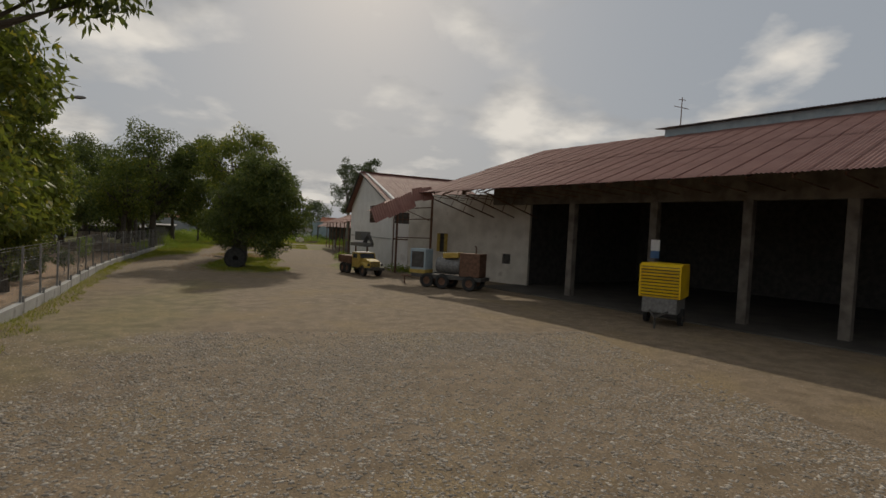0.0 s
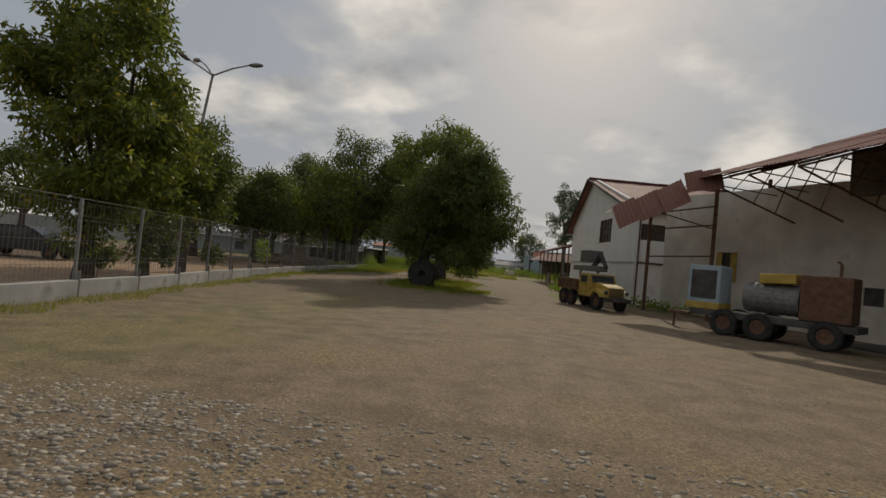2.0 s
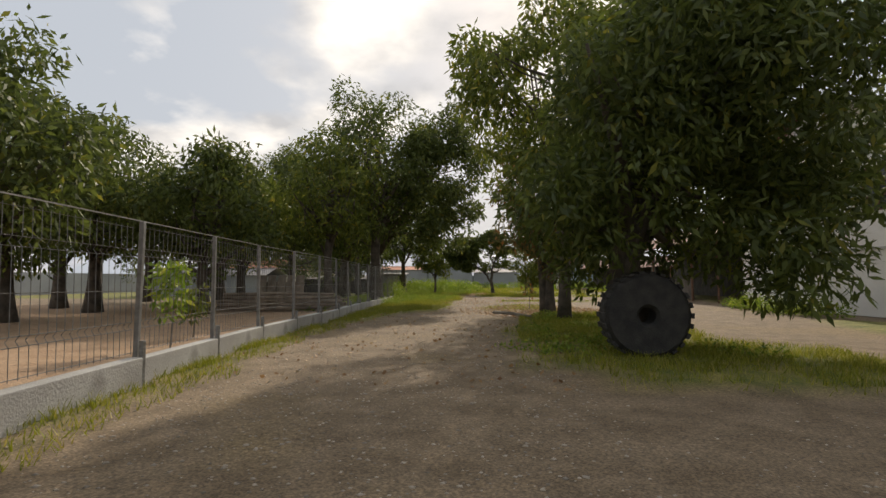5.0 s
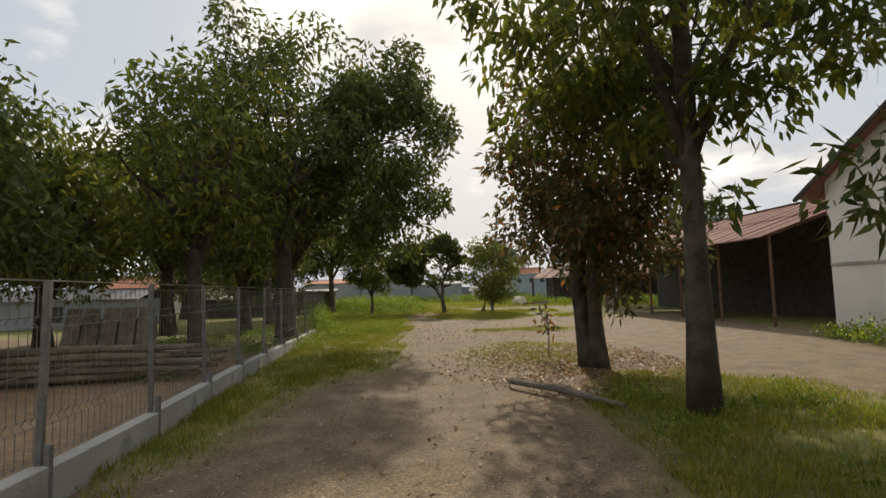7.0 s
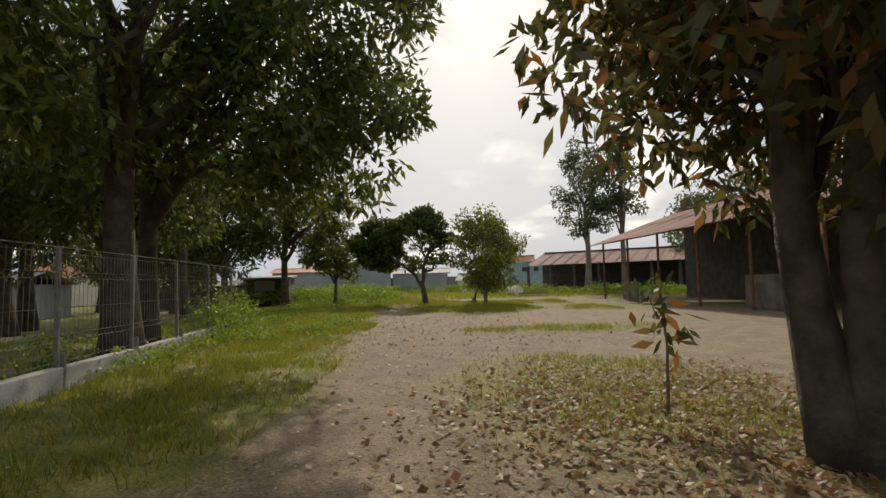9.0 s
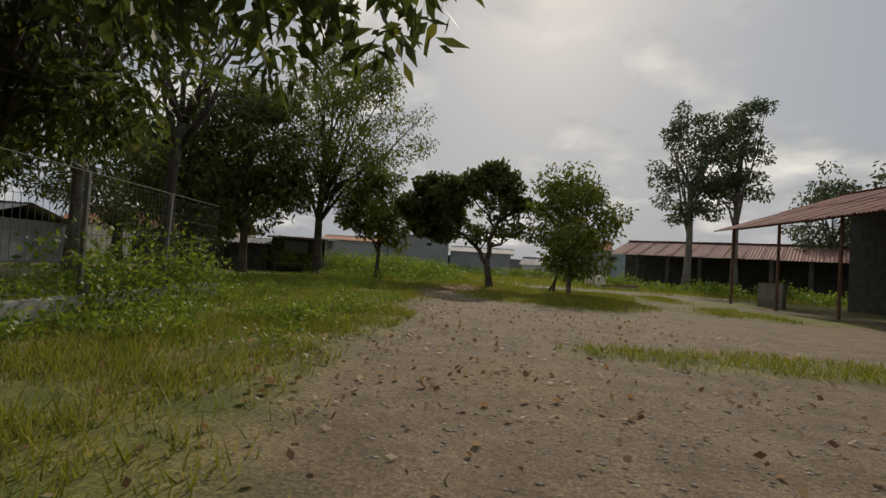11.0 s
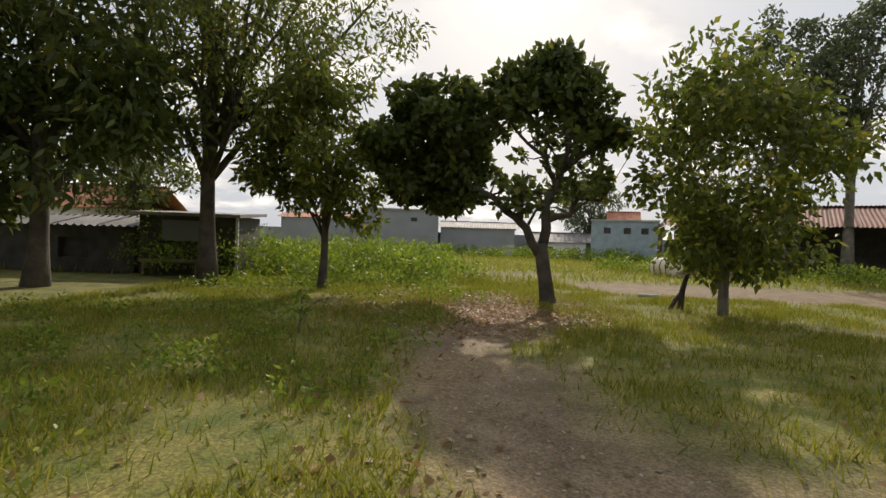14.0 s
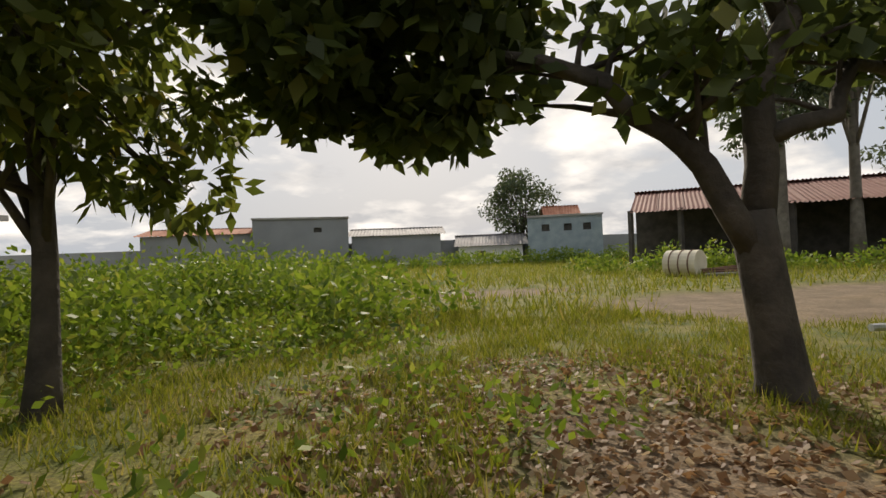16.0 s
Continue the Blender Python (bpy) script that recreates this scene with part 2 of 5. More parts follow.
def raw(name, verts, faces, material, parent=None, smooth=False):
    me = bpy.data.meshes.new(name)
    verts = np.asarray(verts, dtype=np.float32)
    faces = np.asarray(faces, dtype=np.int32)
    k = faces.shape[1]
    me.vertices.add(len(verts))
    me.vertices.foreach_set("co", verts.ravel())
    me.loops.add(faces.size)
    me.loops.foreach_set("vertex_index", faces.ravel())
    me.polygons.add(len(faces))
    me.polygons.foreach_set("loop_start", np.arange(len(faces), dtype=np.int32) * k)
    me.polygons.foreach_set("loop_total", np.full(len(faces), k, dtype=np.int32))
    if smooth:
        me.polygons.foreach_set("use_smooth", np.ones(len(faces), dtype=bool))
    me.update(calc_edges=True)
    me.materials.append(material)
    ob = new(name, me)
    ob.parent = parent
    if parent is None:
        ob.matrix_world = SITE[0].copy()
    return ob


def box(bm, size, at=(0, 0, 0), turn=(0, 0, 0), bevel=0.0):
    g = bmesh.ops.create_cube(bm, size=1.0, matrix=pose(*at, *turn) @ Matrix.Diagonal((*size, 1)))
    if bevel:
        edges = list({e for v in g["verts"] for e in v.link_edges})
        bmesh.ops.bevel(bm, geom=edges, offset=bevel, segments=2, affect="EDGES", profile=0.6)
    return bm


def boxed(size, at=(0, 0, 0), turn=(0, 0, 0), bevel=0.0):
    return box(bmesh.new(), size, at, turn, bevel)


def tube(bm, pts, radii, seg=8):
    """A tapered, bent pipe or limb along points."""
    rings, side = [], None
    for i, p in enumerate(pts):
        d = (Vector(pts[min(i + 1, len(pts) - 1)]) - Vector(pts[max(i - 1, 0)])).normalized()
        if side is None:
            side = d.orthogonal().normalized()
        side = (side - d * side.dot(d)).normalized()
        up = d.cross(side)
        rings.append([bm.verts.new(Vector(p) + (side * math.cos(s * math.tau / seg) + up * math.sin(s * math.tau / seg)) * radii[i]) for s in range(seg)])
    for r, s in zip(rings, rings[1:]):
        for i in range(seg):
            bm.faces.new((r[i], r[(i + 1) % seg], s[(i + 1) % seg], s[i]))
    bm.faces.new(rings[0][::-1])
    bm.faces.new(rings[-1])
    return bm


def tubed(pts, radii, seg=8):
    return tube(bmesh.new(), pts, radii, seg)


def prism(points, depth, axis="y"):
    """A side outline given thickness across it."""
    bm = bmesh.new()
    rows = []
    for s in (-depth / 2, depth / 2):
        rows.append([bm.verts.new((x, s, z) if axis == "y" else (s, x, z)) for x, z in points])
    bm.faces.new(rows[0])
    bm.faces.new(rows[1][::-1])
    k = len(points)
    for i in range(k):
        bm.faces.new((rows[0][(i + 1) % k], rows[0][i], rows[1][i], rows[1][(i + 1) % k]))
    bmesh.ops.recalc_face_normals(bm, faces=bm.faces)
    return bm


def leaves(centres, count, spread, length, width, droop, gen):
    """Many small pointed leaves round clump centres."""
    centres = np.asarray(centres)
    pick = gen.integers(0, len(centres), count)
    off = gen.normal(size=(count, 3))
    off /= np.linalg.norm(off, axis=1)[:, None]
    off *= spread * gen.uniform(0.25, 1.0, (count, 1)) ** 0.6
    off[:, 2] *= 0.75
    base = centres[pick] + off
    d = gen.normal(size=(count, 3)) + off / spread * 0.8
    d[:, 2] -= droop
    d /= np.linalg.norm(d, axis=1)[:, None]
    n = gen.normal(size=(count, 3))
    side = np.cross(d, n)
    side /= np.linalg.norm(side, axis=1)[:, None]
    ln = length * gen.uniform(0.6, 1.25, (count, 1))
    wd = width * gen.uniform(0.7, 1.2, (count, 1))
    v = np.stack([base, base + d * ln * 0.45 + side * wd * 0.5, base + d * ln, base + d * ln * 0.45 - side * wd * 0.5], axis=1).reshape(-1, 3)
    return v, np.arange(count * 4).reshape(-1, 4)


def tree(name, label, at, height, low, radius, trunk, count, leaf=(0.24, 0.075), material=None, bark=None, seed=1, droop=0.9, clumps=90, fork=0.3, stems=1, lean=(0.0, 0.0), hollow=0.35, squash=(1, 1), spread=0.62, limbs=16, off=(0, 0), narrow=0.75, flat=False, bent=0.06, first=3):
    """A trunk with limbs that reach into an uneven crown of leaf clumps."""
    gen = np.random.default_rng(seed)
    t = thing(name, label, "tree", (at[0], at[1], 0))
    mid = np.array([off[0] + lean[0], off[1] + lean[1], (height + low) / 2])
    half = (height - low) / 2
    cs = []
    while len(cs) < clumps:
        p = gen.uniform(-1, 1, 3)
        r = np.linalg.norm(p)
        bulge = 0.80 + 0.32 * noise.noise(Vector(p * 2.1) + Vector((seed * 3.7, seed, 0)))
        if hollow < r < bulge:
            w = 1.0 if p[2] < 0.1 else 1.0 - (1 - narrow) * p[2]
            if flat and p[2] < 0:
                w = min(1.9, 1 / max(0.5, math.sqrt(max(0.0, 1 - p[2] * p[2]))))
            cs.append(mid + p * [radius * squash[0] * w, radius * squash[1] * w, half] * 1.08)
    cs = np.array(cs)
    bm = bmesh.new()
    crook = gen.normal(size=(2,)) * 0.12 * trunk / 0.3
    tops = []
    for s in range(stems):
        a = gen.uniform(0, math.tau)
        sp = 0.0 if stems == 1 else trunk * 1.1
        foot = Vector((math.cos(a + s * math.tau / stems) * sp * 0.5, math.sin(a + s * math.tau / stems) * sp * 0.5, -0.1))
        fz = low + (height - low) * fork
        end = Vector((lean[0] * 0.6 + foot.x * 2.5, lean[1] * 0.6 + foot.y * 2.5, fz))
        pts, rad = [], []
        tr = trunk / (1 if stems == 1 else 1.5)
        for i in range(7):
            f = i / 6
            w = math.sin(f * math.pi)
            pts.append(foot.lerp(end, f) + Vector((crook[0] * w, crook[1] * w, 0)))
            rad.append(tr * (1.45 if i == 0 else 1.12 if i == 1 else 1 - 0.35 * f))
        tube(bm, pts, rad, 10)
        tops.append((pts, tr))
    part("trunk", bm, bark or BARK, t, smooth=True)
    bm = bmesh.new()
    for i in range(min(limbs, len(cs))):
        pts, tr = tops[i % len(tops)]
        start = pts[first + i % (7 - first)]
        goal = Vector(cs[gen.integers(0, len(cs))])
        bend = Vector(gen.normal(size=3) * bent * radius)
        way = [start, start.lerp(goal, 0.33) + bend + Vector((0, 0, 0.08 * half)), start.lerp(goal, 0.68) + bend * 0.7, goal]
        r0 = tr * gen.uniform(0.3, 0.5)
        tube(bm, way, [r0, r0 * 0.72, r0 * 0.45, r0 * 0.16], 6)
        for q in range(2):
            b0 = way[1].lerp(way[2], 0.3 + 0.5 * q)
            g2 = Vector(cs[gen.integers(0, len(cs))])
            if (g2 - b0).length < radius * 0.9:
                tube(bm, [b0, b0.lerp(g2, 0.5) + bend * 0.3, g2], [r0 * 0.4, r0 * 0.25, r0 * 0.08], 5)
    part("branchwork", bm, bark or BARK, t, smooth=True)
    if count:
        v, f = leaves(cs, count, spread, leaf[0], leaf[1], droop, gen)
        raw("crown", v, f, material or LEAF_DARK, t)
    return t


# ---- ground ----
FENCE = [(3.3, -18.6), (1.4, -9.7), (0.1, -3.0), (-0.47, -0.7), (-1.5, 4.0), (-2.2, 8.0), (-2.45, 9.5), (-3.0, 14.5), (-3.7, 19.0), (-4.4, 25.0), (-5.3, 31.6)]


FENCE_END = 31.6


def fence_x(y):
    return float(np.interp(y, [p[1] for p in FENCE], [p[0] for p in FENCE]))


def blob(x, y, cx, cy, rx, ry, soft=0.25, wob=0.25):
    d = math.hypot((x - cx) / rx, (y - cy) / ry) + wob * noise.noise(Vector((x * 0.9, y * 0.9, cx)))
    return min(1.0, max(0.0, (1 - d) / soft + 0.5))


def grassy(x, y):
    """How far a spot is under grass, from 0 to 1."""
    fx = fence_x(y)
    w = 0.5 * noise.noise(Vector((x * 0.6, y * 0.6, 3.3)))
    g = max(blob(x, y, 4.7, 8.7, 2.4, 2.5), blob(x, y, 3.9, 12.2, 1.9, 4.4), blob(x, y, 4.2, 15.5, 1.9, 3.0))
    if y < FENCE_END + 1 and x > fx:
        strip = min(2.4, 0.4 + max(0.0, y - 12.5) * 0.27)
        g = max(g, min(1.0, max(0.0, (strip - (x - fx) + w) / 0.5)))
    if 19 < y and (x > fx or y > FENCE_END):
        edge = float(np.interp(y, [19, 22, 25, 28, 31, 35, 39, 43], [-0.7, -0.6, -0.9, -1.3, -1.25, -1.75, -2.3, -2.2]))
        g = max(g, min(1.0, max(0.0, (edge - x + w * 1.2) / 0.5)))
    g = max(g, blob(x, y, 2.0, 39.2, 3.0, 3.6), 0.8 * blob(x, y, 3.6, 28.6, 2.6, 0.7), 0.6 * blob(x, y, 2.3, 21.6, 1.7, 2.6, 0.6), 0.3 * blob(x, y, 3.4, -6.0, 1.7, 6.0, 0.8, 0.6))
    if y > 40.5:
        f = FIELD.inverted() @ Vector((x, y, 0))
        far = min(1.0, (f.y - 44.5 + 2 * w) / 1.5)
        hole = max(blob(f.x, f.y, 1.25, 45.0, 1.0, 2.4), blob(f.x, f.y, 9.5, 51.0, 6.5, 2.2), blob(f.x, f.y, 2.6, 55.0, 2.0, 0.9))
        g = max(g, max(0.0, far - hole))
    if x > 9 and y > 20:
        g = max(g, min(1.0, max(0.0, (x - 11.5 + 2 * w) / 1.0)))
    return max(g, blob(x, y, 11.0, 13.0, 1.4, 3.5), blob(x, y, 8.0, 38.0, 2.5, 2.0), blob(x, y, -9.0, 27.5, 4.0, 4.0))


def clayey(x, y):
    fx = fence_x(y)
    if x < fx - 0.3 and y < 24:
        return min(1.0, (fx - 0.3 - x) / 1.2) * (1 if y < 21 else (24 - y) / 3)
    return 0.0


xs = np.concatenate([[-3000, -900, -300, -120, -70], np.arange(-40, -12, 2.0), np.arange(-12, 26, 0.35), np.arange(26, 50, 2.0), [70, 120, 300, 900, 3000]])
ys = np.concatenate([[-3000, -900, -300, -120, -70], np.arange(-45, -36, 1.5), np.arange(-36, 60, 0.35), np.arange(60, 110, 3.0), [150, 300, 900, 3000]])
gv, gc = [], []
for y in ys:
    for x in xs:
        near = -12 < x < 26 and -36 < y < 60
        z = 0.016 * noise.noise(Vector((x * 0.5, y * 0.5, 0))) + 0.004 * noise.noise(Vector((x * 2.3, y * 2.3, 7))) - 0.02 if near else -0.02
        g = grassy(x, y) if -40 < x < 50 and -45 < y < 110 else (1.0 if y > 44 else 0.6)
        gv.append((x, y, z + 0.05 * g * (1 if near else 0)))
        gc.append((g, clayey(x, y), 0, 1))
nx = len(xs)
ii, jj = np.meshgrid(np.arange(nx - 1), np.arange(len(ys) - 1))
q = (jj * nx + ii).ravel()
ground = raw("ground", gv, np.stack([q, q + 1, q + nx + 1, q + nx], axis=1), gm, smooth=True)
tagged(ground, "dusty tan gravel yard with worn grass patches", "ground", kind="structure")
att = ground.data.color_attributes.new("cover", "FLOAT_COLOR", "POINT")
att.data.foreach_set("color", np.array(gc, dtype=np.float32).ravel())


GX0, GY0 = int(np.searchsorted(xs, -12)), int(np.searchsorted(ys, -36))
G_TAB = np.array(gc, dtype=float)[:, 0].reshape(len(ys), nx).tolist()
Z_TAB = np.array(gv, dtype=float)[:, 2].reshape(len(ys), nx).tolist()


def cell(x, y):
    return (GY0 + int((y + 36) / 0.35 + 0.5), GX0 + int((x + 12) / 0.35 + 0.5)) if -11.9 < x < 25.5 and -35.9 < y < 59.5 else None


def grass_at(x, y):
    p = SITE[0] @ Vector((x, y, 0))
    k = cell(p.x, p.y)
    return G_TAB[k[0]][k[1]] if k else grassy(p.x, p.y)


def gz(x, y):
    p = SITE[0] @ Vector((x, y, 0))
    k = cell(p.x, p.y)
    return Z_TAB[k[0]][k[1]] / SITE[0].to_scale().z if k else -0.02


# ---- shed ----
plan(YARD)
U, V = Vector((0.389, -0.921, 0)), Vector((0.921, 0.389, 0))
SHED_TURN = math.degrees(math.atan2(U.y, U.x))
shed0 = Vector((25.2, -3.5, 0))


def sheet_mesh(width, length, waves, depth):
    """One corrugated sheet: along x the waves, down y the length."""
    k = waves * 4 + 1
    v, f = [], []
    for s in (0, 1):
        for i in range(k):
            v.append((i / (k - 1) * width, s * length, depth * math.cos(i * math.pi / 2)))
    for i in range(k - 1):
        f.append((i, i + 1, k + i + 1, k + i))
    return v, f


def roof(parent, corner, along, slope, cols, rows, material, name="roof_sheet", waves=6, wave=0.028, seed=3, skip=0.0, sag=0.012):
    """Corrugated sheets laid from an eave corner along and up the slope; each sheet lies a little unevenly."""
    gen = random.Random(seed)
    w, h = along.length / cols, slope.length / rows
    v, f = sheet_mesh(w * 1.05, h * 1.06, waves, wave)
    x, y = along.normalized(), slope.normalized()
    z = x.cross(y).normalized()
    inv = parent.matrix_world.inverted() @ SITE[0]
    first = None
    for j in range(rows):
        for i in range(cols):
            if gen.random() < skip:
                continue
            p = corner + x * (i * w) + y * (j * h) + z * (0.008 * (i % 2) + 0.03 * j + gen.uniform(0, sag))
            m = Matrix((x, y, z)).transposed().to_4x4()
            m.translation = p
            m = inv @ m @ pose(0, 0, 0, gen.uniform(-0.5, 0.5) * sag * 18, 0, gen.uniform(-0.12, 0.12))
            if first is None:
                first = raw(name, v, f, material, parent)
                first.matrix_basis = m
            else:
                again(first, m, parent)


shed = thing("vehicle_shed", "long open-fronted vehicle shed with rusted red corrugated roof", "shed", (0, 0, 0))
PILL = [(-7.2, 5.9), (1.2, 5.9), (6.7, 5.9), (11.4, 5.9), (15.35, 5.9), (20.0, 5.9), (26.0, 5.9), (32.0, 5.9)]
# pillars: dark brown stands in for their side turned from the sun
for s, h in PILL[1:]:
    p = shed0 + U * s
    part("pillar", boxed((0.42, 0.42, h), (p.x, p.y, h / 2), (0, 0, SHED_TURN), 0.02), BROWN_CONCRETE, shed, "concrete pillar, its backlit shade put into a dark brown")
# beam made deep to cover the bright sky gap below the roof
bm = bmesh.new()
c = shed0 + U * 14.0
box(bm, (40.0, 0.5, 1.85), (c.x, c.y, 6.75), (0, 0, SHED_TURN), 0.02)
part("beam", bm, BROWN_CONCRETE, shed, "dark brown front beam")
# back wall: the dimness of the deep shed is put into its colour
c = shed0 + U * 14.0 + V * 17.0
part("back_wall", boxed((40.0, 0.25, 8.1), (c.x, c.y, 4.05), (0, 0, SHED_TURN)), DARK, shed, "back wall coloured dark for the shade inside the shed")
# gable ends added to keep sunlight out; their dark colour is painted shade
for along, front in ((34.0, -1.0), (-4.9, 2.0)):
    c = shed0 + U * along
    w = part("end_wall", prism([(front, 0), (front, 8.0 + front * 0.36), (9.0, 11.15), (17.1, 8.0), (17.1, 0)], 0.25), DARK, shed, "added gable end wall, the shed's inner shade put into its colour")
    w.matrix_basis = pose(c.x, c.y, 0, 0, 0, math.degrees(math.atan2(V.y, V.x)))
# slab added to darken the ground where the roof shades it
c = shed0 + U * 15.5 + V * 7.4
slab = thing("shed_floor", "oily concrete floor of the vehicle shed, darkened for the shade under its roof", "floor", tuple(c), SHED_TURN, kind="structure")
part("slab", boxed((41.0, 19.2, 0.2), (0, 0, -0.06), (0, 0, 0), 0.02), OILY_SHADE, slab)
eave = shed0 - V * 4.5 + U * -10.0 + Vector((0, 0, 6.46))
slope = V * 13.5 + Vector((0, 0, 4.84))
roof(shed, eave, U * 46.0, slope, 46, 2, RUST_ROOF, seed=4)
back = shed0 + V * 9.0 + U * -10.0 + Vector((0, 0, 11.3))
roof(shed, back, U * 46.0, V * 10.0 + Vector((0, 0, -4.0)), 46, 1, RUST_ROOF, seed=5)
# raised ridge monitor
mon = shed0 + V * 8.6 + U * 2.0
for k2, (off, hgt) in enumerate(((0.0, 0.55), (2.0, 0.55))):
    c = mon + U * 14.5 + V * off
    part("monitor_wall", boxed((29.0, 0.08, 0.75), (c.x, c.y, 11.35), (0, 0, SHED_TURN)), PALE_BLUE, shed, "faded blue-grey ridge vent wall")
roof(shed, mon - V * 0.5 + U * -0.6 + Vector((0, 0, 11.75)), U * 30.0, V * 3.0 + Vector((0, 0, 0.35)), 30, 1, GREY_ROOF, seed=6)
for s in np.arange(-9.5, 34, 1.6):
    a = shed0 + U * float(s) - V * 4.3
    b = a + V * 13.2
    bm = tubed([(a.x, a.y, 6.36), (b.x, b.y, 11.08)], [0.05, 0.05], 4)
    m2 = a + V * 4.2
    tube(bm, [(a.x, a.y, 6.3), (m2.x, m2.y, 6.2)], [0.03, 0.03], 4)
    part("rafter", bm, RUST, shed)
for s in np.arange(-9.2, -0.5, 2.2):
    a = shed0 + U * float(s) - V * 4.2
    bm = bmesh.new()
    b = a + V * 5.0
    tube(bm, [(a.x, a.y, 6.3), (b.x, b.y, 4.95)], [0.045, 0.045], 5)
    tube(bm, [(a.x, a.y, 6.3), (b.x, b.y, 8.0)], [0.045, 0.045], 5)
    for f2 in (0.25, 0.5, 0.75):
        lo, hi = a.lerp(b, f2), a.lerp(b, min(1, f2 + 0.2))
        tube(bm, [(lo.x, lo.y, 6.3 - 1.35 * f2), (hi.x, hi.y, 6.3 + 1.6 * min(1, f2 + 0.2))], [0.03, 0.03], 4)
    part("truss", bm, RUST, shed, "rusty bracket truss")

# white wall of the workshop between house and open bays
wa, wb = Vector((18.3, 11.6, 0)), Vector((25.25, 0.9, 0))
wd = (wb - wa)
wturn = math.degrees(math.atan2(wd.y, wd.x))
workshop = thing("workshop_wall", "stained white plaster workshop wall behind parked machines", "wall", ((wa.x + wb.x) / 2, (wa.y + wb.y) / 2, 0), wturn, kind="structure")
L2 = wd.length
HOLES = ((-2.2, 2.75, 1.1, 1.55), (4.45, 1.85, 0.75, 0.75))


def wall_with_openings(parent, length, height, thick, holes, material, zlow=0.0, name="wall"):
    """A wall along x with openings cut right through it: (middle x, middle z, width, height)."""
    xs2 = sorted({-length / 2, length / 2, *[h[0] - h[2] / 2 for h in holes], *[h[0] + h[2] / 2 for h in holes]})
    zs2 = sorted({zlow, height, *[h[1] - h[3] / 2 for h in holes], *[h[1] + h[3] / 2 for h in holes]})
    bm = bmesh.new()
    for a, b in zip(xs2, xs2[1:]):
        for c, d in zip(zs2, zs2[1:]):
            mx, mz = (a + b) / 2, (c + d) / 2
            if any(abs(mx - h[0]) < h[2] / 2 and abs(mz - h[1]) < h[3] / 2 for h in holes):
                continue
            box(bm, (b - a, thick, d - c), (mx, 0, mz))
    bmesh.ops.remove_doubles(bm, verts=bm.verts, dist=0.001)
    seen = {}
    for f in list(bm.faces):
        key = tuple(round(x, 3) for x in f.calc_center_median())
        seen.setdefault(key, []).append(f)
    bmesh.ops.delete(bm, geom=[f for fs in seen.values() if len(fs) > 1 for f in fs], context="FACES_ONLY")
    return part(name, bm, material, parent)


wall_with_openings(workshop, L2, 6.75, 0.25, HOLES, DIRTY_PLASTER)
for h in HOLES:
    # dark panel fills the opening in place of the unlit room behind
    w = part("window", boxed((h[2], 0.06, h[3]), (h[0], 0.02, h[1])), DARK, workshop, "dark open window")
    if h is HOLES[0]:
        for dx in (-0.42, 0.42):
            part("shutter", boxed((0.34, 0.05, 1.5), (h[0] + dx, -0.16, h[1]), (0, 0, 8 * dx), 0.01), YELLOW, w, "yellow window shutter")

# ---- house ----
hc, hl = Vector((17.1, 13.7, 0)), Vector((14.5, 30.0, 0))
gdir = (hl - hc).normalized()
gturn = math.degrees(math.atan2(gdir.y, gdir.x))
GW = (hl - hc).length
house = thing("gabled_house", "two-storey white plastered house with rusted corrugated gable roof", "house", tuple((hc + hl) / 2), gturn)
# local frame: x along the gable wall, -y into the house
EH, RH, DEP = 6.1, 9.75, 11.0
gm_holes = ((-1.7, 5.15, 2.9, 1.8),)
wall_with_openings(house, GW, EH + 0.4, 0.25, gm_holes, PLASTER)
bm = prism([(-GW / 2, EH + 0.4), (GW / 2, EH + 0.4), (2.9, RH - 0.02), (2.4, RH + 0.06), (1.9, RH - 0.02)], 0.25)
part("gable", bm, PLASTER, house)
hs = ((-1.5, 4.75, 1.6, 1.05), (-4.6, 4.75, 1.6, 1.05))
side = wall_with_openings(house, DEP, EH + 0.5, 0.25, hs, PLASTER, name="side_wall")
side.matrix_basis = pose(-GW / 2 - 0.02, -DEP / 2, 0, 0, 0, -90) @ Matrix.Scale(1, 4)
for hx, hz, hw, hh in hs:
    w = part("window", boxed((0.06, hw, hh), (-GW / 2 + 0.04, -DEP / 2 - hx, hz)), DARK, house, "dark louvred window")
    for k2 in range(3):
        part("bar", boxed((0.05, 0.05, hh), (-GW / 2 - 0.05, -DEP / 2 - hx - hw / 2 + (k2 + 0.5) * hw / 3, hz)), RUST, w)
part("side_wall", boxed((0.25, DEP, EH), (GW / 2, -DEP / 2, EH / 2)), PLASTER, house)
part("back_wall", boxed((GW, 0.25, EH), (0, -DEP, EH / 2)), PLASTER, house)
w = part("window", boxed((2.9, 0.06, 1.8), (-1.7, -0.03, 5.15)), GLASS, house, "wide dark gridded window")
for k2 in range(5):
    part("bar", boxed((0.06, 0.08, 1.8), (-3.12 + k2 * 0.71, 0.06, 5.15)), RUST, w)
for k2 in range(4):
    part("bar", boxed((2.9, 0.07, 0.06), (-1.7, 0.07, 4.28 + k2 * 0.58)), RUST, w)
for z in (2.75,):
    part("string_course", boxed((GW, 0.06, 0.10), (0, 0.15, z)), CONCRETE, house)
    part("string_course", boxed((0.06, DEP, 0.12), (-GW / 2 - 0.16, -DEP / 2, z)), RUST, house)
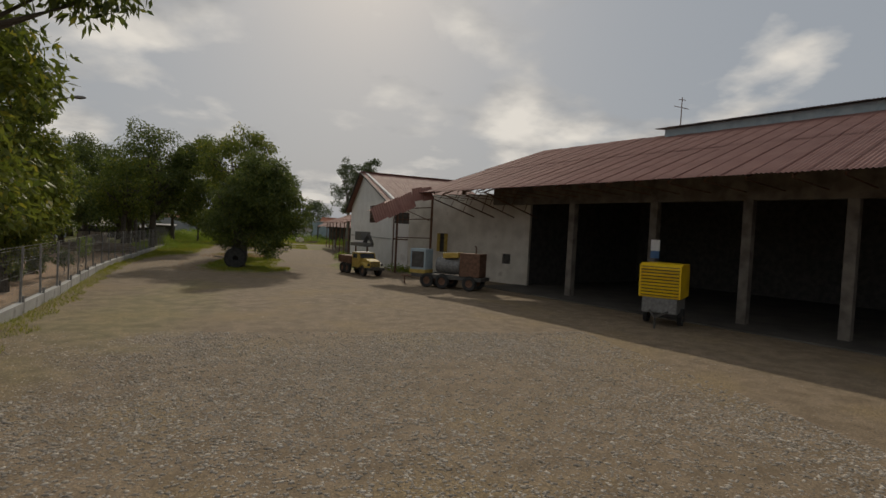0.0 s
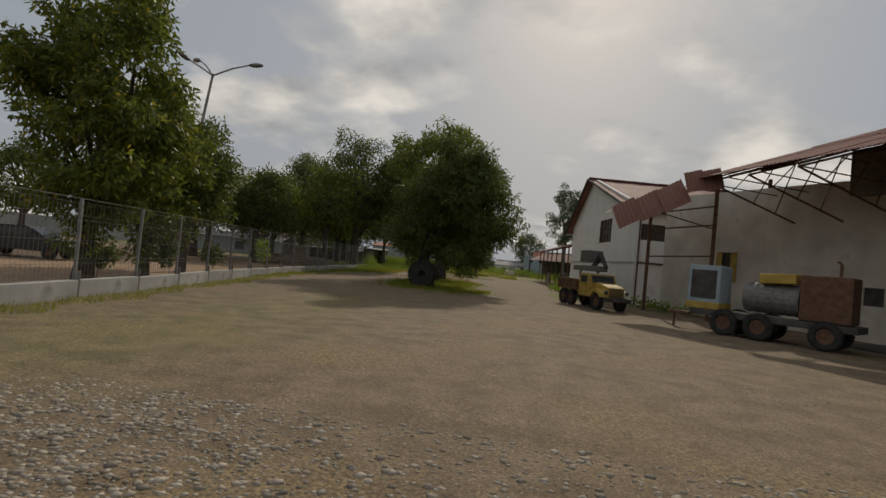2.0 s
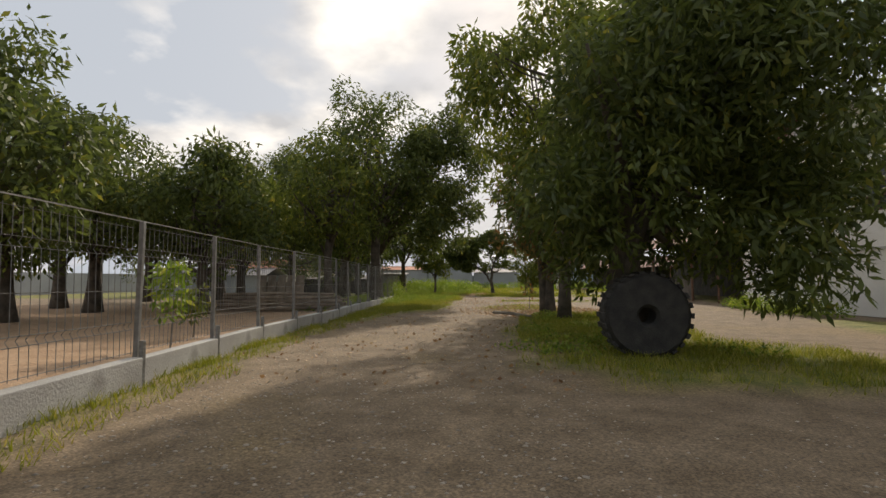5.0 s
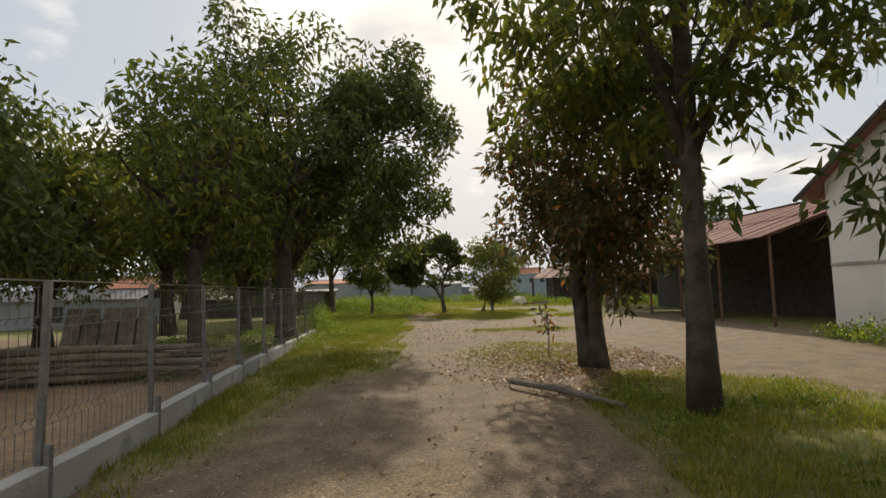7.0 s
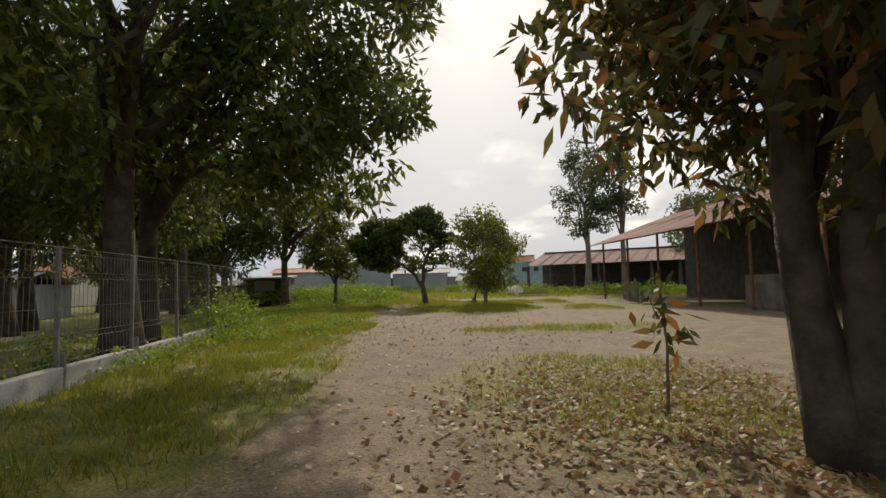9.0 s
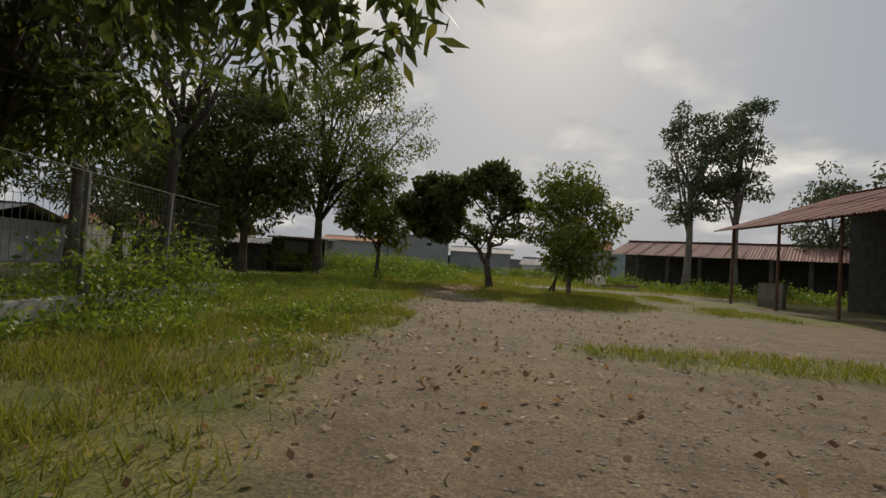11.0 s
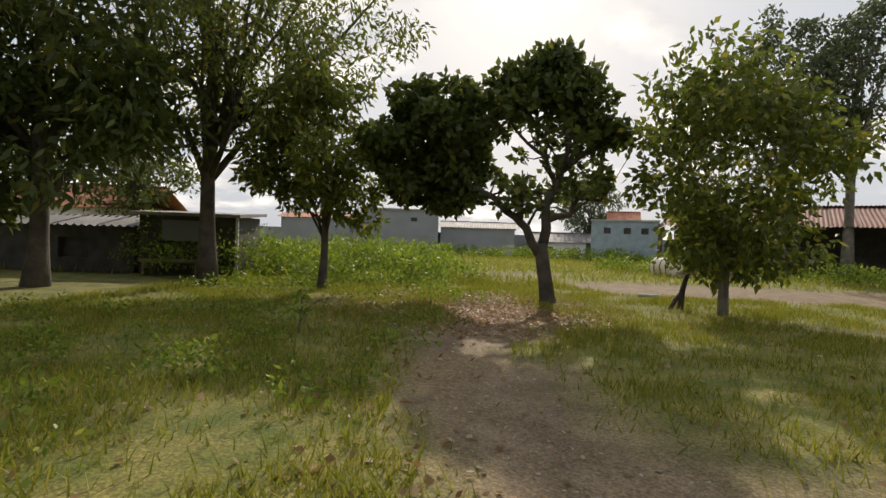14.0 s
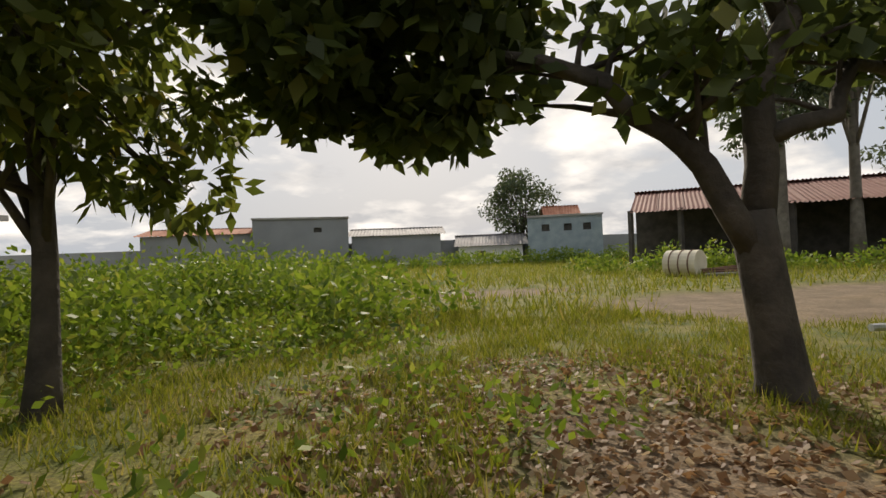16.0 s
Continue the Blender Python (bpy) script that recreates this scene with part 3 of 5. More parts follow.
for yy in (0.0, -3.2, -6.4, -9.6):
    part("downpipe", tubed([(-GW / 2 - 0.2, yy, 0), (-GW / 2 - 0.2, yy, EH)], [0.06, 0.06], 8), RUST, house, "rusty downpipe")
mw = YARD.inverted() @ house.matrix_world
rx = mw.to_3x3() @ Vector((1, 0, 0))
ry = mw.to_3x3() @ Vector((0, 1, 0))
o1 = mw @ Vector((-GW / 2 - 0.7, 0.7, EH - 0.1))
roof(house, o1 - ry * 12.0, ry * 12.0, rx * (GW / 2 + 3.1) + Vector((0, 0, RH - EH + 0.2)), 12, 2, RUST_ROOF, seed=8)
o2 = mw @ Vector((GW / 2 + 0.9, 0.7, EH - 0.6))
roof(house, o2, ry * -12.0, rx * -(GW / 2 - 1.5) + Vector((0, 0, RH - EH + 0.7)), 12, 2, RUST_ROOF, seed=9)
bm = bmesh.new()
tube(bm, [(-GW / 2 - 0.7, 0.72, EH - 0.15), (2.4, 0.72, RH + 0.05), (GW / 2 + 0.9, 0.72, EH - 0.65)], [0.09, 0.09, 0.09], 4)
part("barge_board", bm, DARK, house, "dark barge board")

# torn awning frame by the house corner
awning = thing("torn_awning", "collapsed rusty awning sheets hanging on a steel frame", "awning", (0, 0, 0))
e_end = shed0 - V * 2.5 + U * -10.0
roof(awning, Vector((13.9, 6.5, 4.9)), Vector((3.3, -2.3, 1.15)), Vector((1.9, 2.6, 1.0)), 4, 1, RUST_ROOF, seed=12, sag=0.08)
roof(awning, Vector((14.5, 5.2, 4.0)), Vector((2.7, -1.6, 1.3)), Vector((-0.5, 0.9, 1.0)), 3, 1, RUST_ROOF, seed=13, sag=0.16)
roof(awning, Vector((17.0, 3.5, 5.7)), Vector((1.3, -0.6, 0.2)), Vector((-0.2, 0.5, 0.9)), 2, 1, RUST_ROOF, seed=14, sag=0.2)
for dx, dy, hh in ((-0.2, 0.5, 6.4), (-2.3, 4.2, 5.8), (2.6, 1.7, 7.2)):
    p = e_end + Vector((dx, dy, 0))
    part("post", tubed([(p.x, p.y, 0), (p.x, p.y, hh)], [0.09, 0.09], 6), RUST, awning, "rusty steel post")
p, q2 = e_end + Vector((-0.2, 0.5, 0)), e_end + Vector((-2.3, 4.2, 0))
for z in (3.1, 4.6, 5.5):
    part("rail", tubed([(p.x, p.y, z), (q2.x, q2.y, z - 0.1)], [0.04, 0.04], 5), RUST, awning)
part("brace", tubed([(p.x, p.y, 4.4), (q2.x, q2.y, 5.6)], [0.035, 0.035], 5), RUST, awning)

# antenna on the ridge
ant = thing("roof_antenna", "thin cross-armed antenna mast on the shed ridge", "antenna", tuple(shed0 + V * 9.5 + U * 2.6 + Vector((0, 0, 11.6))), 20)
part("mast", tubed([(0, 0, 0), (0, 0, 2.5)], [0.04, 0.03], 6), RUST, ant)
for z, w in ((1.75, 0.75), (2.3, 0.25)):
    part("arm", tubed([(-w, 0.1, z), (w, -0.1, z)], [0.025, 0.025], 5), RUST, ant)

# ---- machines ----


def wheel(parent, at, r, w, turn=0.0, rim=True, hole=0.55):
    """A tyre with tread blocks, and its rim, axle along y."""
    bm = bmesh.new()
    prof = [(r * hole, -w * 0.36), (r * (hole + 0.07), -w * 0.5), (r * 0.9, -w * 0.5), (r, -w * 0.36), (r, w * 0.36), (r * 0.9, w * 0.5), (r * (hole + 0.07), w * 0.5), (r * hole, w * 0.36)]
    seg = 26
    rings = [[bm.verts.new((math.cos(a) * p, y, math.sin(a) * p)) for p, y in prof] for a in [i * math.tau / seg for i in range(seg)]]
    for i in range(seg):
        a, b = rings[i], rings[(i + 1) % seg]
        for j in range(len(prof)):
            k2 = (j + 1) % len(prof)
            bm.faces.new((a[j], b[j], b[k2], a[k2]))
    for i in range(seg):
        a = i * math.tau / seg
        for s in (-1, 1):
            box(bm, (r * 0.06, w * 0.44, r * 0.12), (math.cos(a) * r * 1.01, s * w * 0.26, math.sin(a) * r * 1.01), (0, -math.degrees(a), 0))
    bmesh.ops.recalc_face_normals(bm, faces=bm.faces)
    t = part("tyre", bm, RUBBER, parent)
    t.matrix_basis = pose(*at, 0, 0, turn)
    if rim:
        bm = bmesh.new()
        bmesh.ops.create_cone(bm, cap_ends=True, segments=20, radius1=r * 0.56, radius2=r * 0.56, depth=w * 0.5, matrix=pose(0, 0, 0, 90))
        bmesh.ops.create_cone(bm, cap_ends=True, segments=12, radius1=r * 0.2, radius2=r * 0.16, depth=w * 0.8, matrix=pose(0, 0, 0, 90))
        part("rim", bm, RUST, t)
    return t


# old dump truck: x ahead
truck = thing("dump_truck", "old faded yellow bonneted dump truck parked by the white house", "truck", (13.75, 6.7, 0), -66)
part("chassis", boxed((5.6, 0.8, 0.25), (0, 0, 0.75), (0, 0, 0), 0.02), DARK, truck)
bm = prism([(0.9, 0.8), (0.9, 1.62), (1.15, 1.66), (2.1, 1.50), (2.35, 1.40), (2.38, 0.8)], 1.15)
hood = part("hood", bm, YELLOW, truck, "sun-bleached yellow bonnet")
gr = part("grille", boxed((0.06, 0.95, 0.62), (2.42, 0, 1.1), (0, 0, 0), 0.02), DARK, truck)
for k2 in range(6):
    part("bar", boxed((0.05, 0.92, 0.035), (2.46, 0, 0.86 + k2 * 0.1)), YELLOW, gr)
for s in (-1, 1):
    bm = prism([(1.0, 0.85), (1.15, 1.15), (1.5, 1.28), (1.95, 1.24), (2.3, 1.02), (2.4, 0.82), (2.2, 0.82), (2.0, 1.02), (1.5, 1.12), (1.2, 0.85)], 0.5)
    f = part("fender", bm, CREAM if s > 0 else YELLOW, truck, "dented front mudguard")
    f.location = (0, s * 0.78, 0)
    bm = bmesh.new()
    bmesh.ops.create_uvsphere(bm, u_segments=12, v_segments=8, radius=0.13, matrix=pose(2.42, s * 0.72, 1.12) @ Matrix.Diagonal((0.6, 1, 1, 1)))
    part("headlight", bm, GLASS, truck, smooth=True)
bm = prism([(-0.45, 0.75), (-0.45, 2.08), (-0.3, 2.16), (0.6, 2.16), (0.72, 2.08), (0.95, 1.6), (0.95, 0.75)], 1.85)
cab = part("cab", bm, YELLOW, truck, "faded yellow cab")
part("roof_panel", boxed((1.15, 1.8, 0.06), (0.15, 0, 2.18), (0, 0, 0), 0.02), CREAM, cab)
part("windscreen", boxed((0.03, 1.55, 0.46), (0.87, 0, 1.85), (0, -25, 0)), GLASS, cab)
for s in (-1, 1):
    part("side_window", boxed((0.75, 0.03, 0.42), (0.15, s * 0.93, 1.82)), GLASS, cab)
    part("door_seam", boxed((0.9, 0.02, 0.03), (0.2, s * 0.935, 1.5)), RUST, cab)
part("bumper", boxed((0.16, 1.9, 0.24), (2.55, 0, 0.68), (0, 0, 0), 0.03), DARK, truck)
bm = prism([(-3.1, 1.05), (-3.3, 1.75), (-0.55, 1.75), (-0.6, 1.05)], 2.0)
bed = part("bed", bm, RUST, truck, "rusty tipper bed with traces of yellow paint")
for k2 in range(5):
    for s in (-1, 1):
        part("rib", boxed((0.08, 0.07, 0.72), (-3.0 + k2 * 0.58, s * 1.03, 1.4)), RUST, bed)
for x, y in ((1.65, 0.8), (1.65, -0.8), (-1.5, 0.8), (-1.5, -0.8), (-2.5, 0.8), (-2.5, -0.8)):
    wheel(truck, (x, y, 0.5), 0.5, 0.32)

truck.scale *= 0.8

# scrap digger arm behind the truck
digger = thing("scrap_machine", "weathered grey machine frame standing against the house wall", "machine", (14.4, 15.0, 0), -70)
part("frame", boxed((3.2, 0.9, 0.35), (0, 0, 2.1), (0, 0, 0), 0.03), GALV, digger)
part("frame", boxed((2.0, 1.2, 0.9), (0.2, 0, 0.9), (0, 0, 0), 0.05), RUST, digger)
part("arm", tubed([(0.4, 0, 2.1), (1.2, 0.1, 3.0), (1.9, 0.2, 2.2)], [0.18, 0.2, 0.12], 8), DARK, digger)
part("cabin", boxed((1.3, 1.0, 0.8), (0.1, 0, 2.9), (0, 0, 0), 0.04), GALV, digger)
for x in (-1.3, 1.2):
    part("leg", tubed([(x, 0, 0), (x, 0, 2.0)], [0.09, 0.09], 6), RUST, digger)

# generator trailer: x ahead (towards the yard)
gen_t = thing("generator_trailer", "old trailer with pale blue cabinet, ribbed tank and rusty engine", "trailer", (18.7, -1.4, 0), 140)
part("chassis", boxed((5.0, 1.5, 0.22), (0, 0, 0.72), (0, 0, 0), 0.02), DARK, gen_t)
cb = part("cabinet", boxed((1.15, 1.1, 1.6), (2.15, 0, 1.66), (0, 0, 0), 0.03), PALE_BLUE, gen_t, "pale blue sheet-metal cabinet")
# flat dark plate painted as the shade inside the cabinet
part("opening", boxed((0.04, 0.8, 1.0), (2.74, 0.0, 1.7), (0, 0, 0), 0.01), DARK, cb)
part("panel", boxed((0.9, 0.04, 1.05), (2.15, 0.56, 1.75), (0, 0, 0), 0.01), DARK, cb)
part("panel", boxed((1.2, 1.15, 0.25), (2.15, 0.0, 0.96), (0, 0, 0), 0.02), YELLOW, cb)
bm = bmesh.new()
k3 = 15
ring = [(-0.85 + i * 0.12, 0.52 + (0.025 if i % 2 else 0)) for i in range(k3)]
tube(bm, [(x, 0, 1.45) for x, r in ring], [r for x, r in ring], 18)
part("tank", bm, GALV, gen_t, "ribbed grey tank", smooth=False)
part("engine", boxed((1.4, 1.2, 1.5), (-1.6, 0, 1.6), (0, 0, 0), 0.06), RUST, gen_t, "grimy dark engine housing")
part("exhaust", tubed([(-1.9, 0.3, 2.3), (-1.9, 0.3, 2.75), (-1.8, 0.3, 2.85)], [0.05, 0.05, 0.05], 8), RUST, gen_t)
part("engine_top", boxed((1.1, 0.9, 0.35), (-0.2, 0.05, 2.15), (0, 4, 0), 0.05), YELLOW, gen_t)
part("drawbar", tubed([(2.6, 0.5, 0.6), (3.6, 0, 0.55), (2.6, -0.5, 0.6)], [0.06, 0.07, 0.06], 6), RUST, gen_t)
part("stand", tubed([(3.4, 0, 0.6), (3.4, 0, 0.0)], [0.05, 0.05], 6), RUST, gen_t)
for x in (1.3, 0.2, -1.7):
    for s in (-1, 1):
        wheel(gen_t, (x, s * 0.72, 0.45), 0.45, 0.28)

# yellow compressor
comp = thing("towed_compressor", "bright yellow towed compressor with a slatted louvre front", "compressor", (25.4, -13.85, 0), 222)
part("base", boxed((2.3, 1.5, 0.7), (0, 0, 0.95), (0, 0, 0), 0.05), GALV, comp, "grey lower housing")
bm = prism([(1.15, 1.3), (1.25, 2.75), (1.05, 2.85), (-1.0, 2.85), (-1.2, 2.6), (-1.2, 1.3)], 1.75)
bd = part("canopy", bm, BRIGHT_YELLOW, comp, "yellow canopy")
lv = part("louvre_frame", boxed((0.06, 1.65, 1.32), (1.24, 0, 2.05), (0, 4, 0), 0.01), DARK, comp)
for k2 in range(9):
    part("slat", boxed((0.07, 1.58, 0.075), (1.28 + 0.004 * k2, 0, 1.48 + k2 * 0.145), (0, 20, 0)), BRIGHT_YELLOW, lv)
for s in (-1, 1):
    part("edge", boxed((0.08, 0.08, 1.45), (1.27, s * 0.84, 2.05), (0, 4, 0)), BRIGHT_YELLOW, lv)
    wheel(comp, (-0.1, s * 0.75, 0.38), 0.38, 0.22)
part("drawbar", tubed([(1.1, 0.4, 0.7), (2.0, 0, 0.5), (1.1, -0.4, 0.7)], [0.05, 0.06, 0.05], 6), DARK, comp)
part("jockey_leg", tubed([(1.9, 0, 0.55), (1.9, 0, 0.0)], [0.045, 0.045], 6), DARK, comp)

board = thing("notice_board", "small white board with a blue lower half on a shed pillar", "board", tuple(shed0 + U * 6.95 - V * 0.25 + Vector((0, 0, 3.2))), SHED_TURN)
part("upper_half", boxed((0.5, 0.04, 0.6), (0, 0, 0.3), (0, 0, 0), 0.005), WHITE_PAINT, board)
part("lower_half", boxed((0.5, 0.04, 0.4), (0, 0, -0.2), (0, 0, 0), 0.005), BLUE_PAINT, board)

comp.scale *= 0.96

# dark car behind the fence
car = thing("parked_car", "black estate car parked beyond the wire fence", "car", (-13.6, 0.2, 0), 20)
bm = prism([(-2.1, 0.35), (-2.15, 0.85), (-1.9, 1.0), (-1.5, 1.45), (0.3, 1.5), (1.0, 1.02), (1.95, 0.9), (2.15, 0.7), (2.1, 0.35)], 1.65)
bmesh.ops.bevel(bm, geom=bm.edges[:], offset=0.06, segments=2, affect="EDGES")
body = part("body", bm, BLACK_PAINT, car, smooth=False)
for s in (-1, 1):
    part("side_window", boxed((1.9, 0.03, 0.36), (-0.5, s * 0.82, 1.2), (0, 0, 0), 0.01), GLASS, body)
part("windscreen", boxed((0.03, 1.35, 0.55), (0.69, 0, 1.25), (0, -55, 0)), GLASS, body)
part("plate", boxed((0.03, 0.5, 0.12), (2.15, 0, 0.5)), WHITE_PAINT, body)
for s in (-1, 1):
    part("headlight", boxed((0.06, 0.3, 0.12), (2.1, s * 0.6, 0.75), (0, 0, 0), 0.01), WHITE_PAINT, body)
    for x in (-1.35, 1.35):
        wheel(car, (x, s * 0.78, 0.31), 0.31, 0.2)

# ---- street lamp ----
lamp = thing("street_lamp", "tall grey pole with three drooping lamp heads", "street lamp", (-6.95, 2.95, 0), 0)
part("pole", tubed([(-1.1, 0, 0), (-0.45, 0, 5), (0.25, 0.0, 10.2)], [0.11, 0.085, 0.06], 10), GALV, lamp)
for a, up in ((150, 1.15), (20, 0.85), (265, 0.15)):
    ca, sa = math.cos(radians(a)), math.sin(radians(a))
    part("arm", tubed([(0.25, 0, 10.1), (0.25 + ca * 0.9, sa * 0.9, 10.1 + up * 0.6), (0.25 + ca * 1.8, sa * 1.8, 10.1 + up)], [0.045, 0.04, 0.035], 6), GALV, lamp)
    bm = bmesh.new()
    bmesh.ops.create_uvsphere(bm, u_segments=12, v_segments=8, radius=0.3, matrix=pose(0.25 + ca * 2.05, sa * 2.05, 10.12 + up, 0, -8, a) @ Matrix.Diagonal((1.3, 0.5, 0.38, 1)))
    part("lamp_head", bm, GALV, lamp, smooth=True)
bpy.context.view_layer.update()

# ---- fence ----
plan(LANE)
fence = thing("wire_fence", "galvanised wire mesh fence on a low concrete plinth", "fence", (0, 0, 0), kind="structure")
STEP, PL_H, F_H = 1.85, 0.30, 1.72
pts = [Vector((fence_x(y), y, 0)) for y in np.arange(-18.4, FENCE_END, 0.05)]
posts = [pts[0]]
run = 0.0
for a, b in zip(pts, pts[1:]):
    run += (b - a).length
    if run >= STEP:
        posts.append(b)
        run = 0.0
bm = bmesh.new()
for i in range(19):
    x = 0.05 + i * (STEP - 0.1) / 18
    zs2 = [PL_H + 0.04, PL_H + 0.3, PL_H + 0.34, PL_H + 0.38, F_H - 0.35, F_H - 0.31, F_H - 0.27, F_H - 0.02]
    ys2 = [0, 0, 0.03, 0, 0, 0.03, 0, 0]
    tube(bm, [(x, yy, zz) for yy, zz in zip(ys2, zs2)], [0.0035] * 8, 3)
for z in (PL_H + 0.06, PL_H + 0.3, PL_H + 0.38, (PL_H + F_H) / 2, F_H - 0.35, F_H - 0.27, F_H - 0.04):
    tube(bm, [(0.02, 0.004, z), (STEP - 0.02, 0.004, z)], [0.004, 0.004], 3)
mesh_panel = post_o = plinth_o = None
for a, b in zip(posts, posts[1:]):
    turn = math.degrees(math.atan2(b.y - a.y, b.x - a.x))
    tilt = random.uniform(-1.2, 1.2)
    m = pose(a.x, a.y, 0, tilt, random.uniform(-0.8, 0.8), turn)
    if mesh_panel is None:
        mesh_panel = part("wire_panel", bm, GALV, fence)
        post_o = part("post", boxed((0.05, 0.05, F_H + 0.04), (0, 0, F_H / 2), (0, 0, 0), 0.006), GALV, fence)
        plinth_o = part("plinth", boxed((STEP * 1.0, 0.16, PL_H + 0.1), (STEP / 2, -0.02, PL_H / 2 - 0.05), (0, 0, 0), 0.012), CONCRETE, fence, "weathered concrete plinth")
        mesh_panel.matrix_basis, post_o.matrix_basis, plinth_o.matrix_basis = m, m, pose(a.x, a.y, 0, 0, 0, turn)
    else:
        again(mesh_panel, m)
        again(post_o, pose(a.x, a.y, 0, tilt * 1.3, 0, turn))
        again(plinth_o, pose(a.x, a.y, random.uniform(-0.012, 0.012), 0, 0, turn))
for p in posts[1::1]:
    d = 0.08
    again(post_o, pose(p.x + d, p.y, 0, 0, 0, 90) @ Matrix.Diagonal((0.9, 1.0, 0.27, 1)))
part("top_wire", tubed([(p.x, p.y, F_H + 0.03) for p in posts], [0.008] * len(posts), 4), GALV, fence)

# ---- trees ----
mango = tree("mango_tree", "dense round mango tree with an old tyre at its foot", (4.1, 9.2), 6.7, 0.95, 2.85, 0.3, 60000, (0.2, 0.06), LEAF_DARK, seed=11, clumps=380, fork=0.3, spread=0.55, hollow=0.2, off=(1.0, 0.6), squash=(1, 1.3), flat=True)
tyre = thing("old_tyre", "large worn tractor tyre leaning upright on the mango trunk", "tyre", (4.0, 8.5, 0), 0)
wheel(tyre, (0, 0, 0.6), 0.6, 0.45, 4, rim=False, hole=0.2)

red_tree = tree("browning_tree", "bushy mango tree with browning leaves and forked trunk", (3.2, 19.3), 6.5, 1.0, 2.1, 0.24, 12500, (0.22, 0.075), LEAF_RED, seed=21, clumps=120, stems=3, spread=0.6, fork=0.35)
slim = tree("slim_tree", "slender tree with drooping leaf clumps over the lane", (3.4, 15.35), 9.4, 2.9, 3.3, 0.15, 14000, (0.25, 0.085), LEAF_MID, BARK, seed=23, clumps=120, droop=1.4, fork=0.5, spread=0.6, narrow=1.0, off=(-0.3, 0.4))
T_LEFT = [
    ("fence_tree", "tall leafy tree overhanging the wire fence", (1.15, -20.6), 11.0, 1.2, 3.2, 0.22, 16000, LEAF_MID, 31),
    ("fence_tree", "tall tree with a bough reaching over the yard", (1.9, -24.6), 10.8, 7.4, 2.0, 0.2, 5000, LEAF_DARK, 30),
    ("fence_tree", "tall leafy tree overhanging the wire fence", (-3.5, -6.9), 11.5, 0.7, 2.6, 0.24, 24000, LEAF_MID, 32),
    ("fence_tree", "leafy tree standing behind the wire fence", (-5.0, -2.6), 8.0, 0.7, 2.3, 0.2, 14000, LEAF_MID, 33),
    ("fence_tree", "rounded leafy tree by the street lamp", (-6.1, 1.2), 8.0, 0.9, 2.4, 0.2, 11000, LEAF_DARK, 34),
    ("yard_tree", "shady tree in the neighbouring clay yard", (-9.5, 10.0), 7.0, 1.3, 2.7, 0.24, 9000, LEAF_DARK, 35),
    ("yard_tree", "shady tree in the neighbouring clay yard", (-13.5, 17.5), 7.6, 1.6, 3.2, 0.26, 9000, LEAF_DARK, 36),
    ("yard_tree", "shady tree in the neighbouring clay yard", (-17.5, 20.0), 7.4, 1.6, 3.2, 0.26, 8000, LEAF_DARK, 37),
    ("yard_tree", "shady tree in the neighbouring clay yard", (-10.5, 22.5), 6.8, 1.5, 2.9, 0.22, 8500, LEAF_MID, 38),
    ("yard_tree", "shady tree in the neighbouring clay yard", (-15.0, 28.0), 7.8, 1.6, 3.4, 0.26, 8000, LEAF_DARK, 39),
    ("mango_tree", "large mango tree at the end of the fence", (-4.7, 24.6), 11.0, 2.8, 3.5, 0.27, 11000, LEAF_DARK, 40),
    ("mango_tree", "leaning mango tree beside the fence", (-5.9, 21.6), 7.8, 2.4, 2.7, 0.2, 5500, LEAF_MID, 41),
    ("mango_tree", "large mango tree at the end of the fence", (-5.0, 25.8), 11.0, 2.0, 2.6, 0.2, 15000, LEAF_DARK, 42),
    ("yard_tree", "dark tree behind the cabin", (-8.6, 46.2), 6.2, 0.9, 2.5, 0.17, 9000, LEAF_DARK, 43),
    ("yard_tree", "dark tree behind the cabin", (-6.6, 46.6), 7.4, 0.9, 2.4, 0.17, 11000, LEAF_DARK, 44),
    ("yard_tree", "shady tree in the neighbouring clay yard", (-12.0, 13.0), 7.2, 1.2, 3.1, 0.22, 9000, LEAF_DARK, 46),
    ("yard_tree", "shady tree in the neighbouring clay yard", (-8.6, 17.0), 6.0, 1.2, 2.6, 0.2, 9000, LEAF_DARK, 47),
    ("yard_tree", "tall tree behind the timber stack", (-8.0, 29.5), 9.2, 1.5, 3.3, 0.24, 12000, LEAF_DARK, 48),
    ("yard_tree", "tall tree behind the timber stack", (-12.0, 31.0), 9.5, 1.5, 3.3, 0.24, 10000, LEAF_DARK, 49),
    ("yard_tree", "shady tree in the neighbouring clay yard", (-19.0, 27.0), 8.5, 1.2, 3.4, 0.24, 9000, LEAF_DARK, 50),
    ("yard_tree", "tall dark tree rising behind the others", (-13.0, 33.0), 11.0, 2.0, 3.4, 0.24, 10000, LEAF_DARK, 62),
    ("yard_tree", "dark tree behind the cabin", (-14.0, 50.0), 7.0, 1.0, 3.4, 0.24, 8000, LEAF_DARK, 45),
]
for nm, lb, at, h, lo, r, tr, cnt, m, sd in T_LEFT:
    plan(YARD if sd < 35 else FIELD if sd in (43, 44, 45) else LANE)
    grown = tree(nm, lb, at, h, lo, r, tr, cnt, (0.27, 0.095), m, seed=sd, clumps=int(40 + r * 26), spread=0.7, hollow=0.3, stems=2 if sd in (33, 34) else 1, off=(3.1, 0.3) if sd == 42 else (3.0, 1.9) if sd == 30 else (0, 0), bent=0.1)
    tagged(grown, group="trees behind the fence" if nm != "mango_tree" else "mango trees at the fence end")
plan(FIELD)
